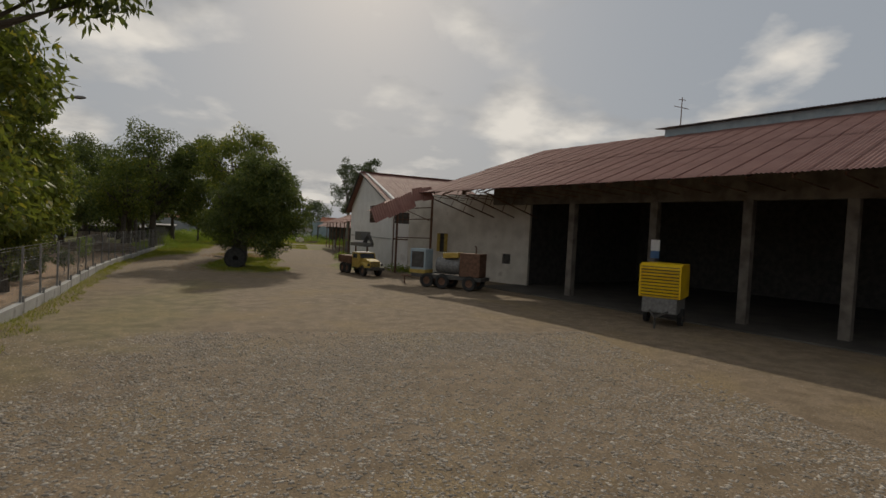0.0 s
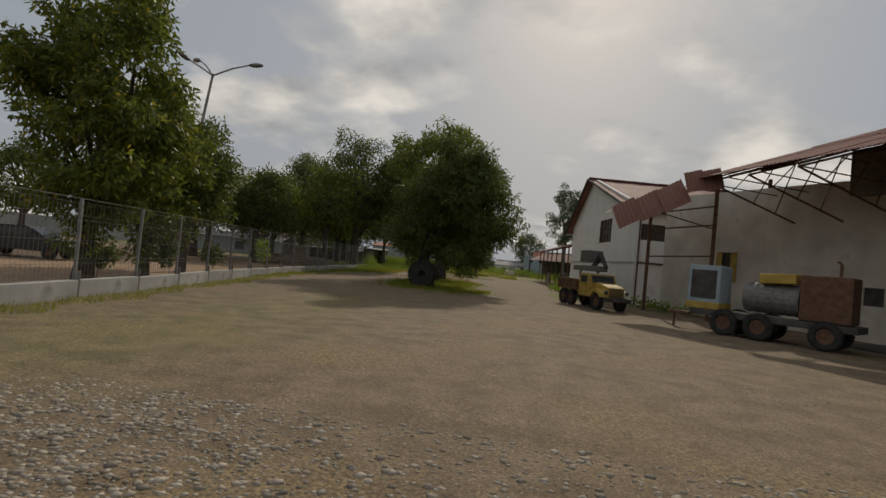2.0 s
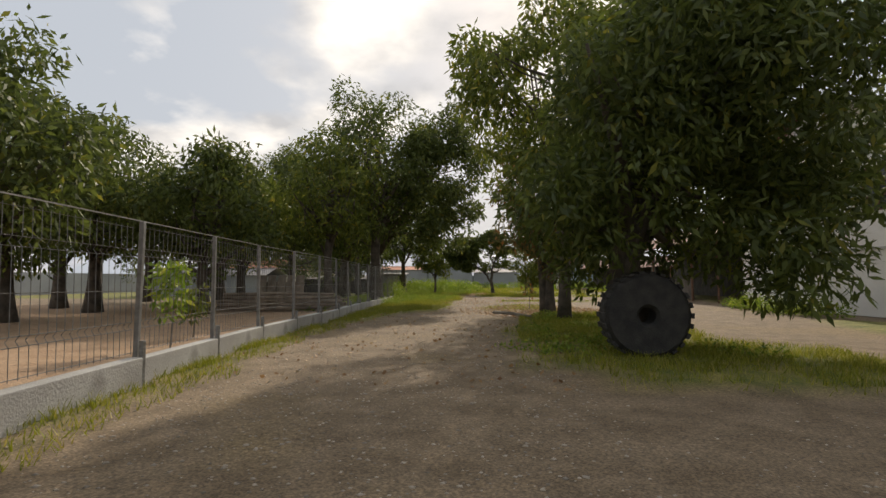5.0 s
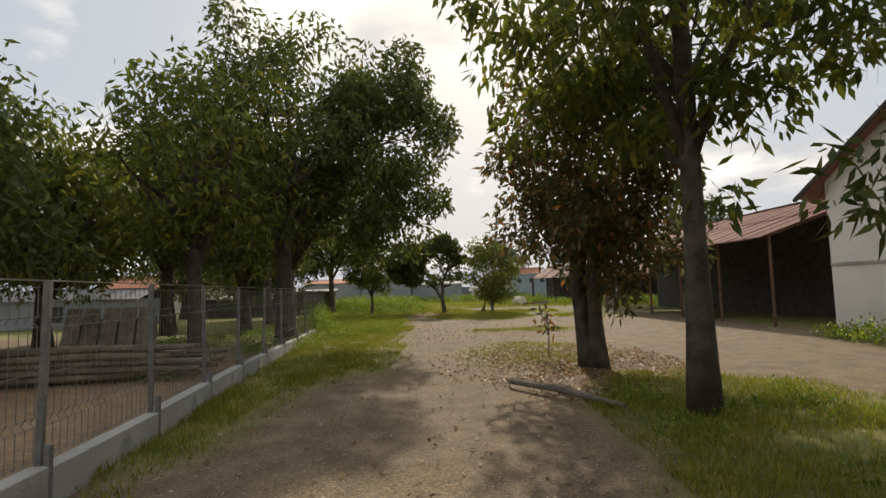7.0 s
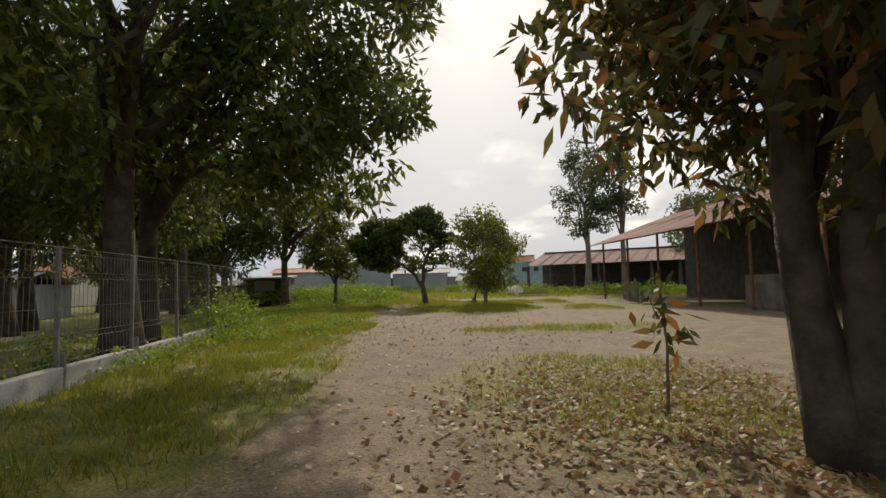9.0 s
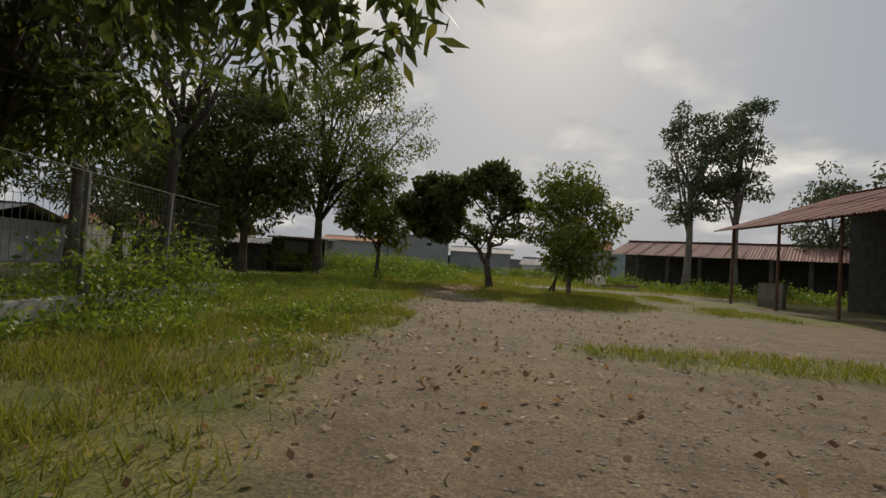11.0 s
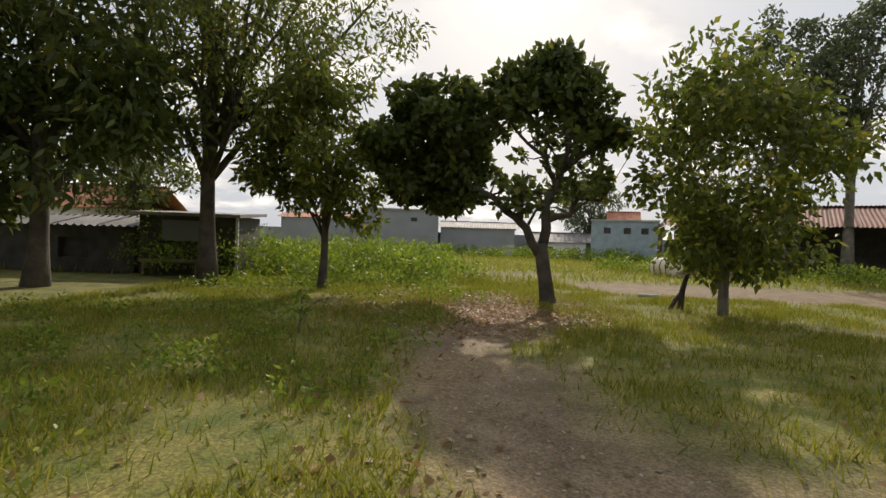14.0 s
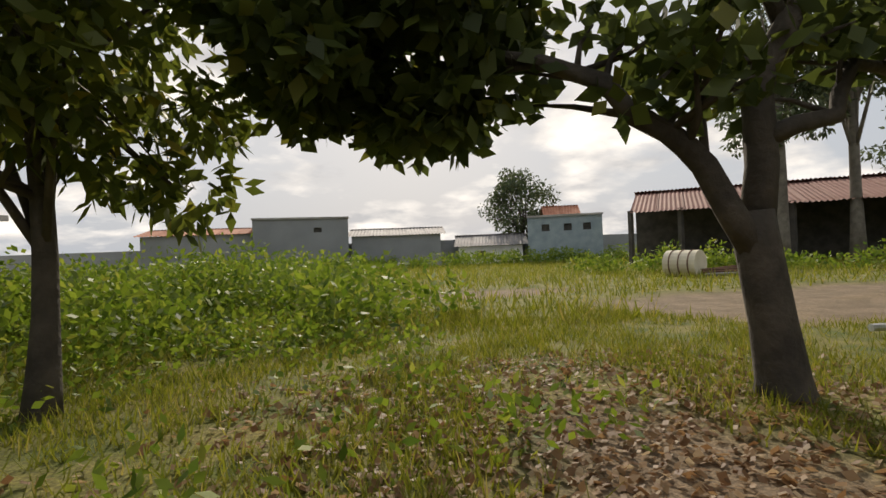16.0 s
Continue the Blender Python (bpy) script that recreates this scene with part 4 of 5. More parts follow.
tree("feathery_tree", "tall airy tree with fine grey-green foliage", (-4.2, 48.0), 9.3, 2.1, 3.4, 0.17, 19000, (0.19, 0.06), LEAF_MID, seed=51, clumps=130, fork=0.3, spread=0.6, hollow=0.2, limbs=26, off=(0.5, 0))


def limbed_tree(name, label, at, trunk, limbs, masses, count, leaf, material, seed):
    """A tree with its few heavy limbs laid out one by one: (points, first and last radius); masses: centre, radii, clumps."""
    gen = np.random.default_rng(seed)
    t = thing(name, label, "tree", (*at, 0))
    bm = tubed([Vector(p) for p in trunk[0]], trunk[1], 12)
    part("trunk", bm, BARK, t, smooth=True)
    cs = []
    for pts, r0, r1 in limbs:
        fine, rad = [], []
        for a, b in zip(pts, pts[1:]):
            for f in (0, 0.5):
                fine.append(Vector(a).lerp(Vector(b), f) + Vector(gen.normal(size=3) * 0.025))
        fine[0] = Vector(pts[0])
        fine.append(Vector(pts[-1]))
        k = len(fine) - 1
        rad = [r0 + (r1 - r0) * i / k for i in range(k + 1)]
        part("limb", tubed(fine, rad, 8), BARK, t, smooth=True)
        bm = bmesh.new()
        for i in range(2, k + 1):
            for _ in range(2):
                tip = fine[i] + Vector((gen.normal() * 0.32, gen.normal() * 0.32, abs(gen.normal()) * 0.3))
                tube(bm, [fine[i], fine[i].lerp(tip, 0.5) + Vector(gen.normal(size=3) * 0.04), tip], [rad[i] * 0.45, rad[i] * 0.3, 0.006], 5)
                cs.append((tip, 1))
        part("branchwork", bm, BARK, t, smooth=True)
    near = [tuple(c) for c, _ in cs]
    v, f = leaves(near, count // 8, 0.17, leaf[0], leaf[1], 0.0, gen)
    raw("foliage", v, f, material, t)
    for c, r, n in masses:
        pick = []
        while len(pick) < n:
            p = gen.uniform(-1, 1, 3)
            if 0.3 < np.linalg.norm(p) < 0.85 + 0.3 * noise.noise(Vector(p * 2.3) + Vector((seed, 0, n))):
                pick.append(np.array(c) + p * r)
        v, f = leaves(pick, int(count * n / sum(m[2] for m in masses)), 0.3, leaf[0], leaf[1], 0.25, gen)
        raw("crown", v, f, material, t)
    return t


limbed_tree("broadleaf_tree", "broad dark-leaved tree on a forked leaning trunk", (2.48, 47.1),
            ([(0.02, 0, -0.1), (0.0, 0, 0.12), (-0.05, 0, 0.45), (-0.13, 0, 0.9), (-0.14, 0, 1.1)], [0.19, 0.145, 0.125, 0.12, 0.1]),
            [([(-0.14, 0, 0.85), (-0.45, 0, 1.33), (-0.64, 0.05, 1.58), (-0.95, 0.15, 1.82), (-1.25, 0.3, 2.03), (-1.7, 0.6, 2.35), (-2.2, 0.9, 2.7)], 0.085, 0.03),
             ([(-0.13, 0, 1.0), (-0.07, 0, 1.77), (0.12, 0, 2.18), (0.23, 0, 2.55), (0.28, 0.05, 3.0), (0.15, 0.1, 3.6), (0.1, 0.1, 4.1)], 0.095, 0.025),
             ([(-0.08, 0, 1.5), (0.3, -0.05, 1.63), (0.46, -0.05, 1.9), (0.88, 0, 1.9), (1.1, 0.1, 2.2)], 0.06, 0.02),
             ([(0.23, 0, 2.5), (0.45, 0, 2.66), (0.65, 0, 2.78), (0.85, 0.1, 3.2)], 0.055, 0.03),
             ([(0.1, 0, 2.15), (-0.12, 0, 2.66), (-0.45, 0, 2.88), (-0.75, 0.1, 3.25)], 0.05, 0.02)],
            [((-2.2, 0.9, 2.95), (1.4, 1.2, 1.45), 85), ((0.1, 0.15, 4.0), (0.7, 0.75, 0.7), 24), ((-0.75, 0.2, 3.75), (0.5, 0.6, 0.45), 9), ((0.95, 0.2, 3.4), (0.45, 0.5, 0.4), 8)],
            17000, (0.17, 0.115), LEAF_DARK, 53)
tree("thin_tree", "thin-stemmed tree with spreading twiggy limbs", (-1.85, 47.9), 4.3, 1.35, 1.8, 0.085, 7000, (0.17, 0.08), LEAF_MID, seed=54, clumps=46, fork=0.25, spread=0.4, limbs=16)
tree("island_bush", "loose shrub tree on the grass island", (5.2, 46.3), 4.7, 0.3, 1.75, 0.07, 9000, (0.17, 0.08), LEAF_MID, BARK_PALE, seed=55, clumps=80, stems=3, spread=0.5, hollow=0.25)
tree("grey_tree", "tall pale tree with two open tops", (14.6, 60.5), 12.4, 3.4, 2.5, 0.22, 6500, (0.26, 0.12), LEAF_GREY, BARK_PALE, seed=56, clumps=60, spread=0.6, fork=0.35)
tree("grey_tree", "tall pale tree with two open tops", (17.2, 60.0), 12.4, 4.6, 2.1, 0.2, 5000, (0.26, 0.12), LEAF_GREY, BARK_PALE, seed=57, clumps=50, spread=0.6, fork=0.4)
tree("bare_tree", "tall leafless tree with fine upright branches", (-5.5, 40.6), 8.8, 3.6, 2.7, 0.17, 0, (0.2, 0.1), LEAF_GREY, BARK, seed=58, clumps=90, fork=0.05, limbs=15, hollow=0.3, first=5, bent=0.12)
plan(LANE)
tree("bare_tree", "pale leafless treetop behind the mango trees", (-9.6, 33.0), 11.8, 4.0, 3.0, 0.14, 0, (0.2, 0.1), LEAF_GREY, BARK_PALE, seed=59, clumps=110, fork=0.1, limbs=40, first=5)
for i, (x, y, h) in enumerate(((24.0, 62.0, 10.0), (9.0, 84.0, 8.0), (20.0, 48.0, 8.5), (-22.0, 62.0, 9.0), (-24.0, 42.0, 9.0), (-30.0, 20.0, 8.0), (-26.0, 4.0, 8.0), (-20.0, -6.0, 8.0))):
    tree("far_tree", "distant hazy green tree", (x, y), h, 1.4, 3.2, 0.24, 5000, (0.34, 0.15), LEAF_GREY if i < 3 else LEAF_DARK, seed=70 + i, clumps=90, spread=0.8)

bpy.context.view_layer.update()

# ---- far buildings ----
plan(FIELD)


def block(name, label, cat, a, b, depth, height, material, roof_h=0.0, roof_mat=None, openings=(), over=0.3):
    """A plain building with its front along a-b."""
    a, b = Vector((*a, 0)), Vector((*b, 0))
    d = b - a
    t = thing(name, label, cat, tuple((a + b) / 2), math.degrees(math.atan2(d.y, d.x)))
    w = wall_with_openings(t, d.length, height, 0.2, openings, material)
    part("side_wall", boxed((0.2, depth, height), (-d.length / 2 + 0.1, depth / 2 + 0.1, height / 2)), material, t)
    part("side_wall", boxed((0.2, depth, height), (d.length / 2 - 0.1, depth / 2 + 0.1, height / 2)), material, t)
    part("back_wall", boxed((d.length, 0.2, height), (0, depth + 0.2, height / 2)), material, t)
    for o in openings:
        part("window", boxed((o[2], 0.05, o[3]), (o[0], 0.06, o[1])), DARK, t)
    if roof_h:
        bpy.context.view_layer.update()
        mwt = SITE[0].inverted() @ t.matrix_world
        ex, ey = mwt.to_3x3() @ Vector((1, 0, 0)), mwt.to_3x3() @ Vector((0, 1, 0))
        c0 = mwt @ Vector((-d.length / 2 - over, -over, height))
        roof(t, c0, ex * (d.length + 2 * over), ey * (depth / 2 + over) + Vector((0, 0, roof_h)), max(2, int(d.length)), 1, roof_mat, seed=int(abs(a.x)) + 1)
        c1 = mwt @ Vector((d.length / 2 + over, depth + over, height))
        roof(t, c1, ex * -(d.length + 2 * over), ey * -(depth / 2 + over) + Vector((0, 0, roof_h)), max(2, int(d.length)), 1, roof_mat, seed=int(abs(a.x)) + 2)
    else:
        part("roof_slab", boxed((d.length + 0.1, depth + 0.4, 0.12), (0, depth / 2, height + 0.06)), CONCRETE, t)
    return t


block("boundary_building", "plain tall grey rendered block beyond the field", "building", (-6.8, 77.4), (-1.0, 78.1), 5, 3.3, GREY_WALL, openings=((1.0, 2.6, 0.5, 0.3),))
block("boundary_building", "low grey block with a shallow roof beyond the field", "building", (-0.8, 78.3), (5.0, 77.9), 5, 2.1, GREY_WALL, 0.55, GREY_ROOF)
block("boundary_building", "low grey wall and roof beyond the field", "building", (-13.5, 78.0), (-7.0, 78.2), 5, 2.5, GREY_WALL, 0.5, TILE_RED)
block("small_house", "blue-grey two-storey house with small windows and tiled gable", "house", (10.6, 76.6), (15.0, 75.0), 4.5, 2.9, PALE_BLUE, 0.0, None, ((-1.2, 2.2, 0.5, 0.45), (0.2, 2.2, 0.5, 0.45), (1.4, 2.2, 0.5, 0.45)))
block("roof_room", "small tiled roof room on the blue-grey house", "building", (12.1, 76.9), (13.8, 76.4), 2.5, 2.95, CREAM, 0.75, TILE_RED)
block("low_house", "low white house with a pale sheet roof", "house", (6.2, 77.9), (10.3, 76.9), 4, 1.2, WHITE_PAINT, 0.75, GREY_ROOF, ((-0.6, 0.6, 0.6, 0.5),))
boundary = thing("wall_far", "long grey rendered boundary wall behind the field", "wall", (2, 79, 0), 0, kind="structure")
part("wall", boxed((70, 0.2, 1.7), (0, 0.5, 0.85)), GREY_WALL, boundary)
part("wall", boxed((0.2, 60, 1.7), (-34, -30, 0.85)), GREY_WALL, boundary)

# open sheds along the road
open_shed = thing("open_shed", "long low open shed with rusty red roof and dark inside", "shed", (0, 0, 0))
a, b = Vector((11.2, 64.5, 0)), Vector((26.9, 54.4, 0))
d = b - a
n2 = Vector((-d.y, d.x, 0)).normalized()
if n2.y < 0:
    n2 = -n2
roof(open_shed, a - n2 * 0.8 + Vector((0, 0, 2.2)), d, n2 * 4.5 + Vector((0, 0, 1.15)), 19, 1, RUST_ROOF, seed=15)
roof(open_shed, b + n2 * 8.2 + Vector((0, 0, 2.2)), -d, n2 * -4.5 + Vector((0, 0, 1.15)), 19, 1, RUST_ROOF, seed=16)
# wall set close behind the posts, coloured as the shade under the roof
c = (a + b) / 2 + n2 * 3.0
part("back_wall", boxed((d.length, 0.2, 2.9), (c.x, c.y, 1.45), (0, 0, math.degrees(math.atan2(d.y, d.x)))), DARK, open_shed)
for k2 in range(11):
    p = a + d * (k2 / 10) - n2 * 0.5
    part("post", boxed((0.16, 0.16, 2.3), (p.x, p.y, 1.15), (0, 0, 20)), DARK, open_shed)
plan(LANE)
lean = thing("lean_to_shed", "open shed with faded rusty roof on thin posts", "shed", (0, 0, 0))
a, b = Vector((11.6, 27.2, 0)), Vector((10.0, 45.3, 0))
d = b - a
n2 = Vector((d.y, -d.x, 0)).normalized()
lean_turn = math.degrees(math.atan2(d.y, d.x))
roof(lean, b + d.normalized() * 0.5 - n2 * 0.6 + Vector((0, 0, 3.1)), -d * 1.05, n2 * 5.6 + Vector((0, 0, 1.9)), 20, 2, RUST_ROOF, seed=17)
roof(lean, a - d.normalized() * 0.2 + n2 * 10.6 + Vector((0, 0, 3.1)), d * 1.05, n2 * -5.6 + Vector((0, 0, 1.9)), 20, 2, RUST_ROOF, seed=18)
# lean-to back wall takes the roof's inner shade as its colour
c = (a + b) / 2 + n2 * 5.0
part("back_wall", boxed((d.length, 0.2, 4.6), (c.x, c.y, 2.3), (0, 0, lean_turn)), DARK, lean, "back wall coloured dark for the shade under the roof")
for k2 in range(7):
    p = a + d * (k2 / 6)
    part("post", tubed([(p.x, p.y, 0), (p.x, p.y, 3.25)], [0.055, 0.055], 6), RUST, lean)
    q2 = p + n2 * 4.8
    part("rafter", tubed([(p.x, p.y, 3.2), (q2.x, q2.y, 4.85)], [0.05, 0.05], 5), RUST, lean)
part("eave_beam", tubed([(a.x, a.y, 3.2), (b.x, b.y, 3.2)], [0.06, 0.06], 4), RUST, lean)
for f2, w2, h2 in ((0.93, 1.6, 1.0), (0.35, 2.4, 1.2)):
    p = a + d * f2 + n2 * 0.9
    part("half_wall", boxed((w2, 0.15, h2), (p.x, p.y, h2 / 2), (0, 0, lean_turn)), BROWN_CONCRETE, lean, "low brown masonry wall")
plan(FIELD)

# cabin among the trees
cabin = thing("dark_cabin", "small dark timber cabin with a grey front board", "cabin", (-5.75, 50.1, 0), 6)
wall_with_openings(cabin, 2.3, 1.5, 0.12, ((-0.45, 0.75, 0.55, 0.5),), DARK)
part("back_wall", boxed((2.3, 0.12, 1.5), (0, 1.8, 0.75)), DARK, cabin)
for s in (-1, 1):
    part("side_wall", boxed((0.12, 1.7, 1.5), (s * 1.09, 0.9, 0.75)), DARK, cabin)
part("roof_slab", boxed((2.6, 2.3, 0.08), (0, 0.85, 1.55), (3, 0, 0)), GREY_ROOF, cabin)
part("front_board", boxed((1.0, 0.05, 0.5), (-0.1, -0.09, 1.1)), GREY_WALL, cabin)
part("corner_post", boxed((0.06, 0.06, 1.5), (1.17, -0.09, 0.75)), WHITE_PAINT, cabin)
part("bench", boxed((1.4, 0.4, 0.06), (-0.2, -0.4, 0.38)), WOOD, cabin)
for s in (-0.8, 0.4):
    part("bench_leg", boxed((0.06, 0.35, 0.36), (s, -0.4, 0.18)), WOOD, cabin)
block("low_wall_house", "low cream house with tiled roof behind the trees", "house", (-27.0, 62.0), (-15.5, 63.0), 5, 2.1, CREAM, 1.3, TILE_RED, ((1.0, 1.2, 0.6, 0.5), (2.6, 1.2, 0.6, 0.5)))
block("dark_store", "low dark board store beside the cabin", "shed", (-13.5, 50.4), (-7.1, 50.2), 1.6, 1.15, DARK, 0.25, GREY_ROOF, ((1.6, 0.6, 0.8, 0.5),))
plan(LANE)
block("neighbour_shed", "grey sheet shed in the neighbouring yard", "shed", (-27.5, 37.0), (-17.8, 38.0), 4, 1.6, GREY_WALL, 0.6, GREY_ROOF, ((0.5, 0.8, 1.0, 0.9),))

# timber stack behind the fence
stack = thing("timber_stack", "heap of grey poles and boards on the bare earth", "timber", (-6.9, 19.4, 0), 14)
for k2 in range(22):
    z = 0.1 + 0.13 * (k2 // 5)
    y = -0.8 + 0.35 * (k2 % 5) + random.uniform(-0.1, 0.1)
    ln = random.uniform(1.4, 2.4)
    part("pole", tubed([(-ln, y, z), (random.uniform(-0.2, 0.2), y + random.uniform(-0.15, 0.15), z + 0.03), (ln, y + random.uniform(-0.3, 0.3), z)], [0.07, 0.065, 0.05], 7), WOOD, stack)
boards = thing("leaning_boards", "weathered boards leaning on a crate", "boards", (-8.0, 21.3, 0), 15)
part("crate", boxed((1.6, 0.9, 1.1), (0, 0.7, 0.55), (0, 0, 0), 0.02), WOOD, boards)
for k2 in range(5):
    part("board", boxed((0.34, 0.04, 1.5), (-0.8 + k2 * 0.4, 0.05, 0.68), (-22, random.uniform(-4, 4), 0), 0.005), WOOD, boards)
log = thing("fallen_pole", "thin dry pole lying in leaf litter", "pole", (1.9, 16.6, 0.06), -58)
part("pole", tubed([(-1.1, 0, 0.02), (0, 0.05, 0.04), (1.2, 0, 0.02)], [0.05, 0.05, 0.035], 7), BARK_PALE, log)
plan(FIELD)
drum = thing("rusty_drum", "pale rusty drum lying at the field edge", "drum", (8.45, 56.9, 0), 30)
bm = bmesh.new()
bmesh.ops.create_cone(bm, cap_ends=True, segments=20, radius1=0.36, radius2=0.36, depth=0.85, matrix=pose(0, 0, 0.36, 90))
part("drum_body", bm, CREAM, drum)
for y in (-0.25, 0.0, 0.25):
    bm = bmesh.new()
    bmesh.ops.create_cone(bm, cap_ends=True, segments=20, radius1=0.375, radius2=0.375, depth=0.03, matrix=pose(0, y, 0.36, 90))
    part("hoop", bm, RUST, drum)
scrap = thing("scrap_heap", "heap of rusty pipes and beams in the weeds", "scrap", (9.6, 56.6, 0), -10)
for k2 in range(9):
    part("pipe", tubed([(-0.9, -0.4 + 0.1 * k2, 0.08 + 0.05 * (k2 % 3)), (1.0, -0.5 + 0.12 * k2, 0.1 + 0.06 * (k2 % 4))], [0.05, 0.05], 6), RUST if k2 % 3 else GALV, scrap)
pipe = thing("white_pipe", "white pipe lying in the grass", "pipe", (4.75, 48.4, 0.06), -4)
part("pipe", tubed([(-0.2, 0, 0.05), (0.2, 0, 0.05)], [0.035, 0.035], 8), WHITE_PAINT, pipe)
stump = thing("broken_sapling", "broken leaning sapling stem with a forked foot", "sapling", (4.75, 46.9, 0))
part("stem", tubed([(0, 0, 0), (0.03, 0, 0.35), (0.1, 0.02, 0.6), (0.3, 0.05, 1.0)], [0.06, 0.05, 0.04, 0.02], 7), BARK, stump)
part("stem", tubed([(-0.18, 0, 0), (-0.08, 0, 0.2), (0.03, 0, 0.35)], [0.04, 0.04, 0.03], 7), BARK, stump)


def sapling(at, h, label, count=60, material=None, seed=1, size=(0.2, 0.07)):
    gen = np.random.default_rng(seed)
    t = thing("sapling", label, "sapling", (at[0], at[1], gz(*at) - 0.02))
    part("stem", tubed([(0, 0, 0), (0.03, 0.02, h * 0.5), (0.0, 0.05, h)], [0.016, 0.012, 0.006], 5), BARK_PALE, t)
    cs = [(gen.normal() * 0.1 * h, gen.normal() * 0.1 * h, h * gen.uniform(0.45, 1.0)) for _ in range(8)]
    v, f = leaves(cs, count, 0.2 * h, size[0], size[1], 0.5, gen)
    raw("foliage", v, f, material or LEAF_MID, t)


plan(LANE)
sapling((2.5, 20.6), 1.2, "dry sapling in the leaf litter", 45, LEAF_RED, 1)
plan(FIELD)
sapling((-0.85, 43.4), 0.5, "pale large-leaved seedling in the grass", 45, WEED, 2, (0.13, 0.05))
plan(LANE)
sapling((5.4, 13.2), 1.0, "thin green sapling on the grass island", 90, LEAF_MID, 3)
sapling((-3.6, 8.6), 1.3, "bushy young plant by the fence", 260, WEED, 4)
sapling((-4.3, 10.2), 1.0, "bushy young plant by the fence", 200, LEAF_MID, 5)
for i, (x, y) in enumerate(((-3.3, -6.6), (-3.9, -2.5), (-4.2, 0.8))):
    plan(YARD)
    sapling((x, y), 1.5, "dark shrub growing against the fence", 420, LEAF_DARK, 6 + i, (0.24, 0.08))

# ---- low growth ----
plan(LANE)
gen = np.random.default_rng(77)


def scatter(n, x0, x1, y0, y1, want):
    out = []
    while len(out) < n:
        x, y = gen.uniform(x0, x1), gen.uniform(y0, y1)
        if gen.random() < want(x, y):
            out.append((x, y, gz(x, y)))
    return np.array(out)


def tufts(x, y):
    return min(1.0, max(0.12, 0.55 + 1.3 * noise.noise(Vector((x * 1.1, y * 1.1, 5))) + 0.5 * noise.noise(Vector((x * 4, y * 4, 2)))))


def yard_scatter(n, x0, x1, y0, y1):
    """Many loose stones over bare yard, thicker in drifts."""
    x, y = gen.uniform(x0, x1, n), gen.uniform(y0, y1, n)
    out = []
    for a, b in zip(x.tolist(), y.tolist()):
        if a > fence_x(b) + 0.4 and gen.random() < 0.25 + 1.2 * max(0.0, noise.noise(Vector((a * 0.3, b * 0.3, 9))) + 0.3):
            out.append((a, b, 0.016 * noise.noise(Vector((a * 0.5, b * 0.5, 0))) + 0.004 * noise.noise(Vector((a * 2.3, b * 2.3, 7))) - 0.02))
    return np.array(out)


def blades(name, label, pts, height, width, material):
    k = len(pts)
    a = gen.uniform(0, math.tau, k)
    h = height * gen.uniform(0.4, 1.3, k)
    lx, ly = gen.normal(size=k) * 0.4 * h, gen.normal(size=k) * 0.4 * h
    dx, dy = np.cos(a) * width, np.sin(a) * width
    z = pts[:, 2] - 0.01
    v = np.stack([np.stack([pts[:, 0] - dx, pts[:, 1] - dy, z], 1), np.stack([pts[:, 0] + dx, pts[:, 1] + dy, z], 1), np.stack([pts[:, 0] + lx, pts[:, 1] + ly, z + h], 1)], axis=1).reshape(-1, 3)
    return tagged(raw(name, v, np.arange(3 * k).reshape(-1, 3), material), label, "grass", kind="stuff")


g1 = scatter(70000, -6, 7, 4, 31, lambda x, y: grass_at(x, y) ** 2 * tufts(x, y) * (0.12 if x < fence_x(y) else 1.0))
blades("grass", "short sunlit grass with dry yellow blades", g1, 0.11, 0.006, GRASS)
plan(FIELD)
g2 = scatter(120000, -5, 9, 35.5, 52, lambda x, y: grass_at(x, y) ** 2 * tufts(x, y))
blades("grass", "rough green grass along the dirt track", g2, 0.10, 0.006, GRASS)
g3 = scatter(40000, -14, 20, 50, 76, lambda x, y: grass_at(x, y))
blades("grass", "tall field grass", g3, 0.22, 0.016, GRASS)
plan(LANE)
g4 = scatter(9000, -3.5, 3.5, -18, 18, lambda x, y: 1.0 if 0.05 < x - fence_x(y) < 0.7 + 0.4 * noise.noise(Vector((x, y, 0))) else 0.0)
blades("verge_grass", "dry grass tufts along the fence plinth", g4, 0.09, 0.007, GRASS)


def weeds(name, label, spots, per, size, height, material=None):
    cs = []
    for x, y, r in spots:
        grown = gen.uniform(0.45, 1.2)
        for _ in range(int(8 + r * 10)):
            a, d = gen.uniform(0, math.tau), r * math.sqrt(gen.uniform())
            cs.append((x + math.cos(a) * d, y + math.sin(a) * d, gz(x, y) + grown * height * gen.uniform(0.25, 1.0) * (1 - 0.5 * d / r)))
    v, f = leaves(np.array(cs), len(cs) * per, 0.3 * height + 0.1, size, size * 0.5, -0.2, gen)
    v[:, 2] = np.maximum(v[:, 2], 0.0)
    return tagged(raw(name, v, f, material or WEED), label, "weeds", kind="stuff")


plan(FIELD)
weeds("field_weeds", "bright green weeds at the field edge", [(-3.6 + 1.0 * i + gen.normal() * 0.4, 54.0 + gen.normal() * 1.6, 1.3) for i in range(5)] + [(-6.5 + i * 1.2, 58 + gen.normal() * 2, 1.6) for i in range(6)], 30, 0.16, 1.0)
weeds("field_weeds", "high sunlit weeds beside the thin tree", [(-6.5 + gen.uniform(0, 5.2), 49.6 + gen.uniform(0, 5), 0.9) for i in range(24)], 38, 0.11, 1.15)
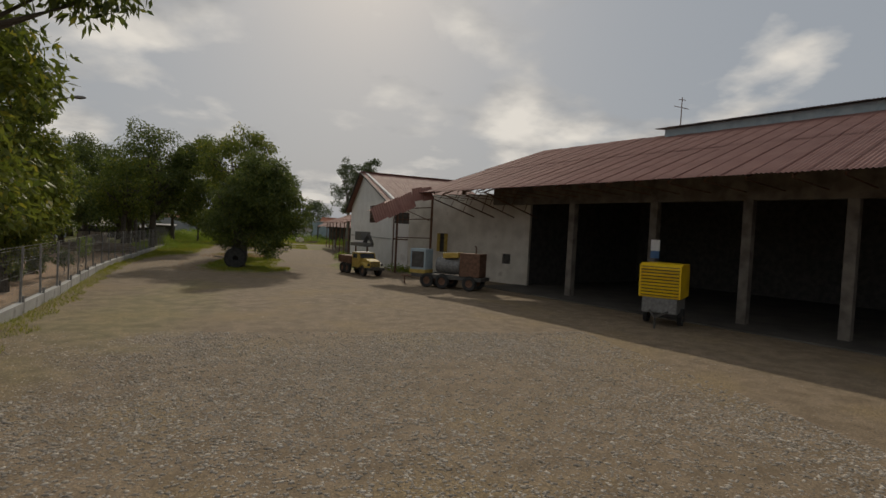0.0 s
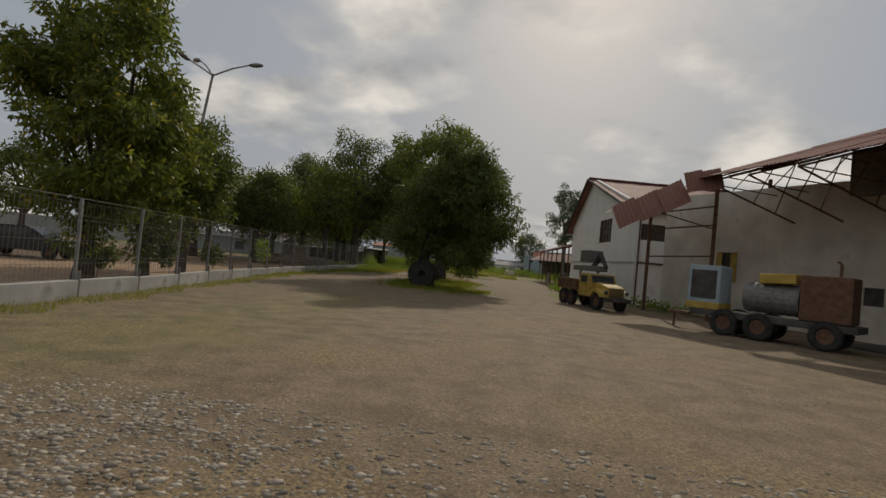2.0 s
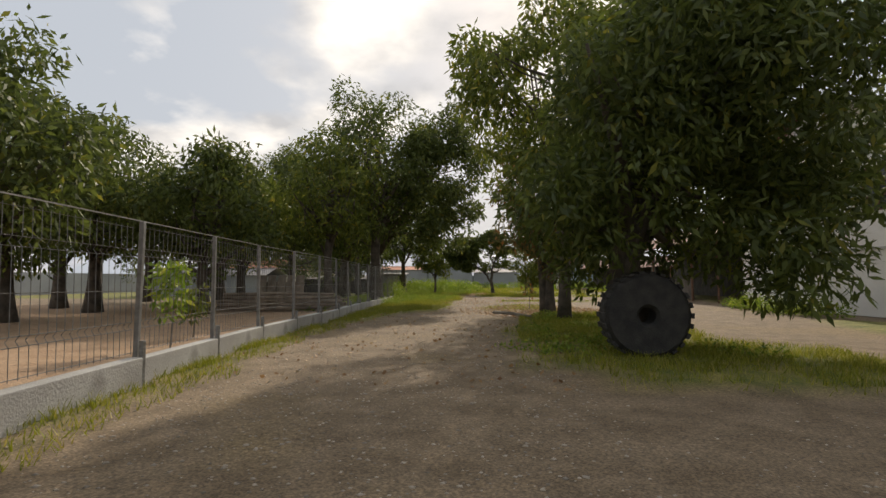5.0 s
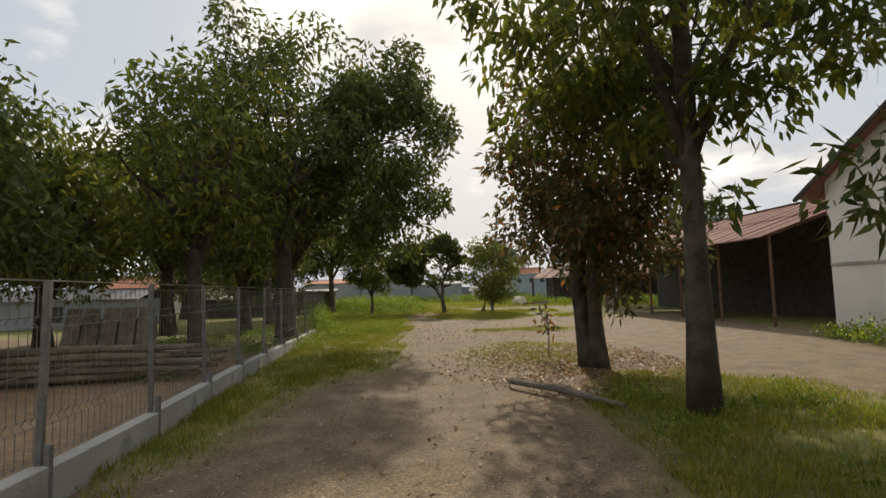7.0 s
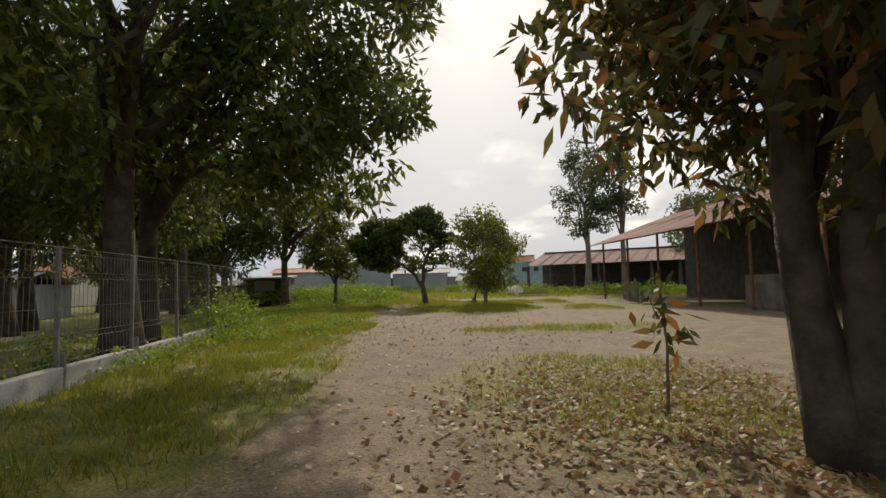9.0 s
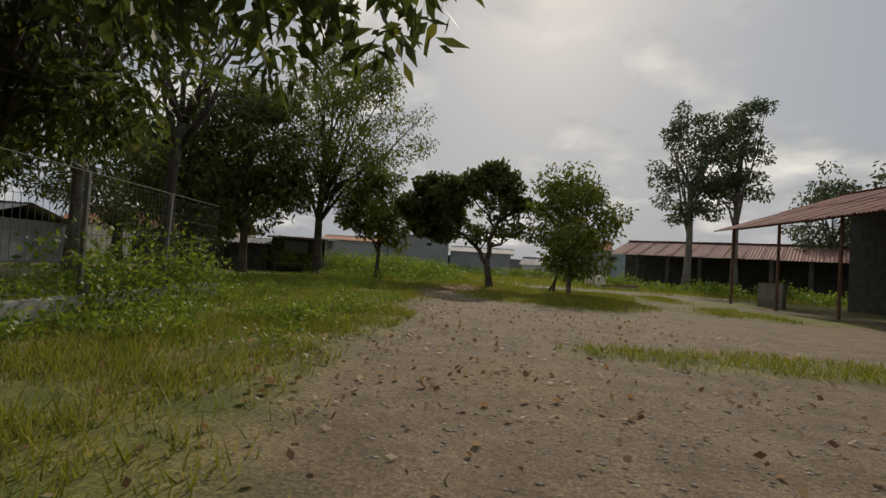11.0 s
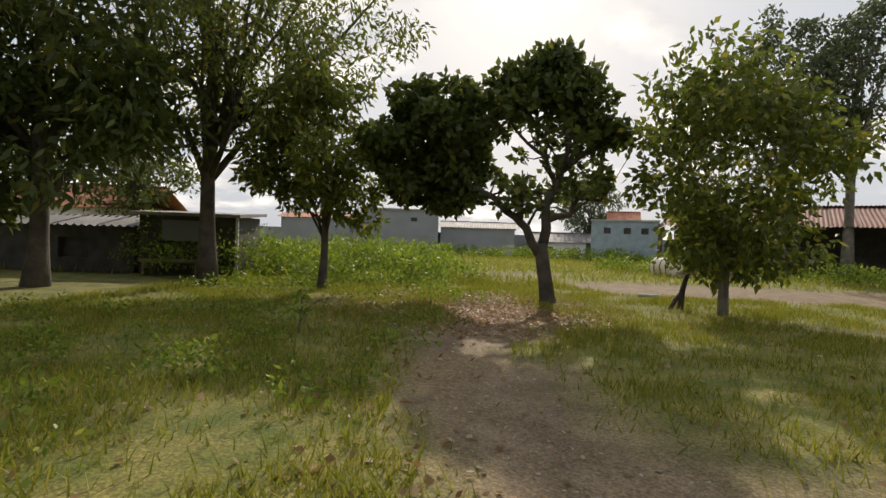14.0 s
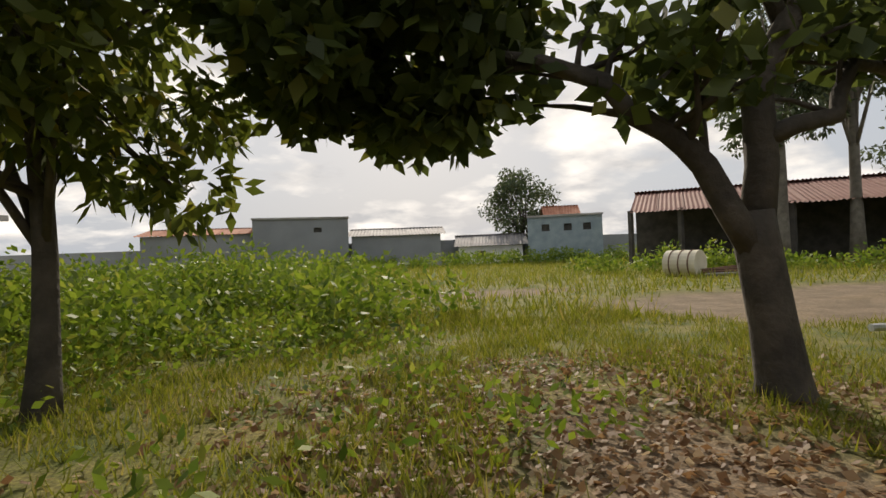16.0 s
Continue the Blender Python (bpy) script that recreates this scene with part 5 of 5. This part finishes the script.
weeds("field_weeds", "green scrub along the far wall", [(-16 + i * 1.7, 74 + gen.normal() * 1.5, 1.5) for i in range(22)], 26, 0.2, 0.9)
weeds("field_weeds", "green scrub in front of the open shed", [(7.5 + i * 1.0, 60.5 - i * 0.7 + gen.normal() * 0.6, 1.0) for i in range(12)], 26, 0.16, 0.8)
weeds("low_weeds", "leafy ground weeds beside the track", [(gen.uniform(-5, 0.6), gen.uniform(32, 45), 0.4) for i in range(130)], 16, 0.055, 0.2)
weeds("low_weeds", "leafy ground weeds in the meadow", [(gen.uniform(-4.5, 1.0), gen.uniform(46.5, 56), 0.6) for i in range(60)], 12, 0.08, 0.3)
plan(LANE)
weeds("low_weeds", "green weeds on the mango island", [(gen.uniform(2.2, 5.8), gen.uniform(8, 17), 0.35) for i in range(40)], 8, 0.07, 0.12)
weeds("fence_weeds", "bright weeds at the end of the fence", [(fence_x(y) + gen.uniform(-0.2, 0.6), y, 0.5) for y in np.arange(23, 31, 0.4)], 14, 0.08, 0.35)
weeds("fence_vine", "climbing vine covering the last fence panels", [(fence_x(y), y, 0.22) for y in np.arange(27.5, 31.6, 0.2)], 18, 0.09, 1.3)
weeds("house_weeds", "weeds along the house wall", [(10.9 + gen.normal() * 0.3, y, 0.5) for y in np.arange(17, 24, 0.5)] + [(13.3 + i * 0.4, 9.8 - i * 0.4, 0.45) for i in range(5)], 14, 0.12, 0.6)
weeds("bank_weeds", "tangled weeds under the timber stack", [(gen.uniform(-9, -4.6), gen.uniform(19, 30), 0.5) for i in range(30)], 12, 0.1, 0.3)


def litter(name, label, pts, size, material=LEAF_DRY):
    k = len(pts)
    a = gen.uniform(0, math.tau, k)
    s = size * gen.uniform(0.6, 1.3, k)
    d = np.stack([np.cos(a) * s, np.sin(a) * s, gen.normal(size=k) * 0.25 * s], 1)
    w = np.stack([-np.sin(a) * s * 0.32, np.cos(a) * s * 0.32, gen.normal(size=k) * 0.2 * s], 1)
    c = pts + [0, 0, 0.02]
    v = np.stack([c - d * 0.5, c + w, c + d * 0.5, c - w], axis=1).reshape(-1, 3)
    return tagged(raw(name, v, np.arange(4 * k).reshape(-1, 4), material), label, "leaf litter", kind="stuff")


litter("fallen_leaves", "brown fallen leaves under the browning tree", scatter(7500, -0.6, 5.2, 16.5, 24.5, lambda x, y: blob(x, y, 2.8, 20.2, 1.9, 2.6, 1.1)), 0.062)
plan(FIELD)
litter("fallen_leaves", "pale fallen leaves across the path", scatter(8000, -1.6, 3.6, 43.6, 48.6, lambda x, y: blob(x, y, 1.2, 46.2, 2.0, 2.0, 0.9)), 0.052)
litter("fallen_leaves", "scattered dry leaves on the track", scatter(2600, -3.0, 6.0, 31, 45, lambda x, y: 0.25 + 0.75 * blob(x, y, 0.7, 37, 0.7, 6, 0.9)), 0.05)
plan(LANE)
litter("fallen_leaves", "scattered dry leaves on the lane", scatter(1800, -2.5, 3.0, 6, 34, lambda x, y: 0.5), 0.06)


def pebbles(name, label, pts, size):
    k = len(pts)
    o = np.array([(1, 0, 0), (0, 1, 0), (-1, 0, 0), (0, -1, 0), (0, 0, 0.42), (0, 0, -0.4)], dtype=float)
    s = size * np.minimum(2.1, gen.lognormal(0, 0.45, (k, 1, 1)))
    sh = gen.uniform(0.6, 1.3, (k, 6, 1))
    a = gen.uniform(0, math.tau, k)
    ca, sa = np.cos(a), np.sin(a)
    r = np.stack([np.stack([ca, -sa, 0 * ca], 1), np.stack([sa, ca, 0 * ca], 1), np.stack([0 * ca, 0 * ca, 1 + 0 * ca], 1)], 1)
    v = np.einsum("kij,kpj->kpi", r, o[None] * sh * s) + pts[:, None, :]
    fs = np.array([(0, 1, 4), (1, 2, 4), (2, 3, 4), (3, 0, 4), (1, 0, 5), (2, 1, 5), (3, 2, 5), (0, 3, 5)])
    f = (fs[None] + np.arange(k)[:, None, None] * 6).reshape(-1, 3)
    return tagged(raw(name, v.reshape(-1, 3), f, STONE), label, "gravel", kind="stuff")


pebbles("gravel", "loose pale gravel over the yard", yard_scatter(120000, 1, 16, -23, -9.5), 0.021)
pebbles("gravel", "fine gravel over the yard", yard_scatter(40000, -1.5, 18, -24, 8), 0.010)
pebbles("gravel", "fine gravel along the lane", scatter(9000, -2.6, 3, 2, 30, lambda x, y: (1 - grass_at(x, y)) * 0.9 if x > fence_x(y) + 0.3 else 0), 0.012)
pebbles("gravel", "small stones on the dirt track", scatter(4000, -3, 6, 25, 42, lambda x, y: 1 - grass_at(x, y)), 0.012)
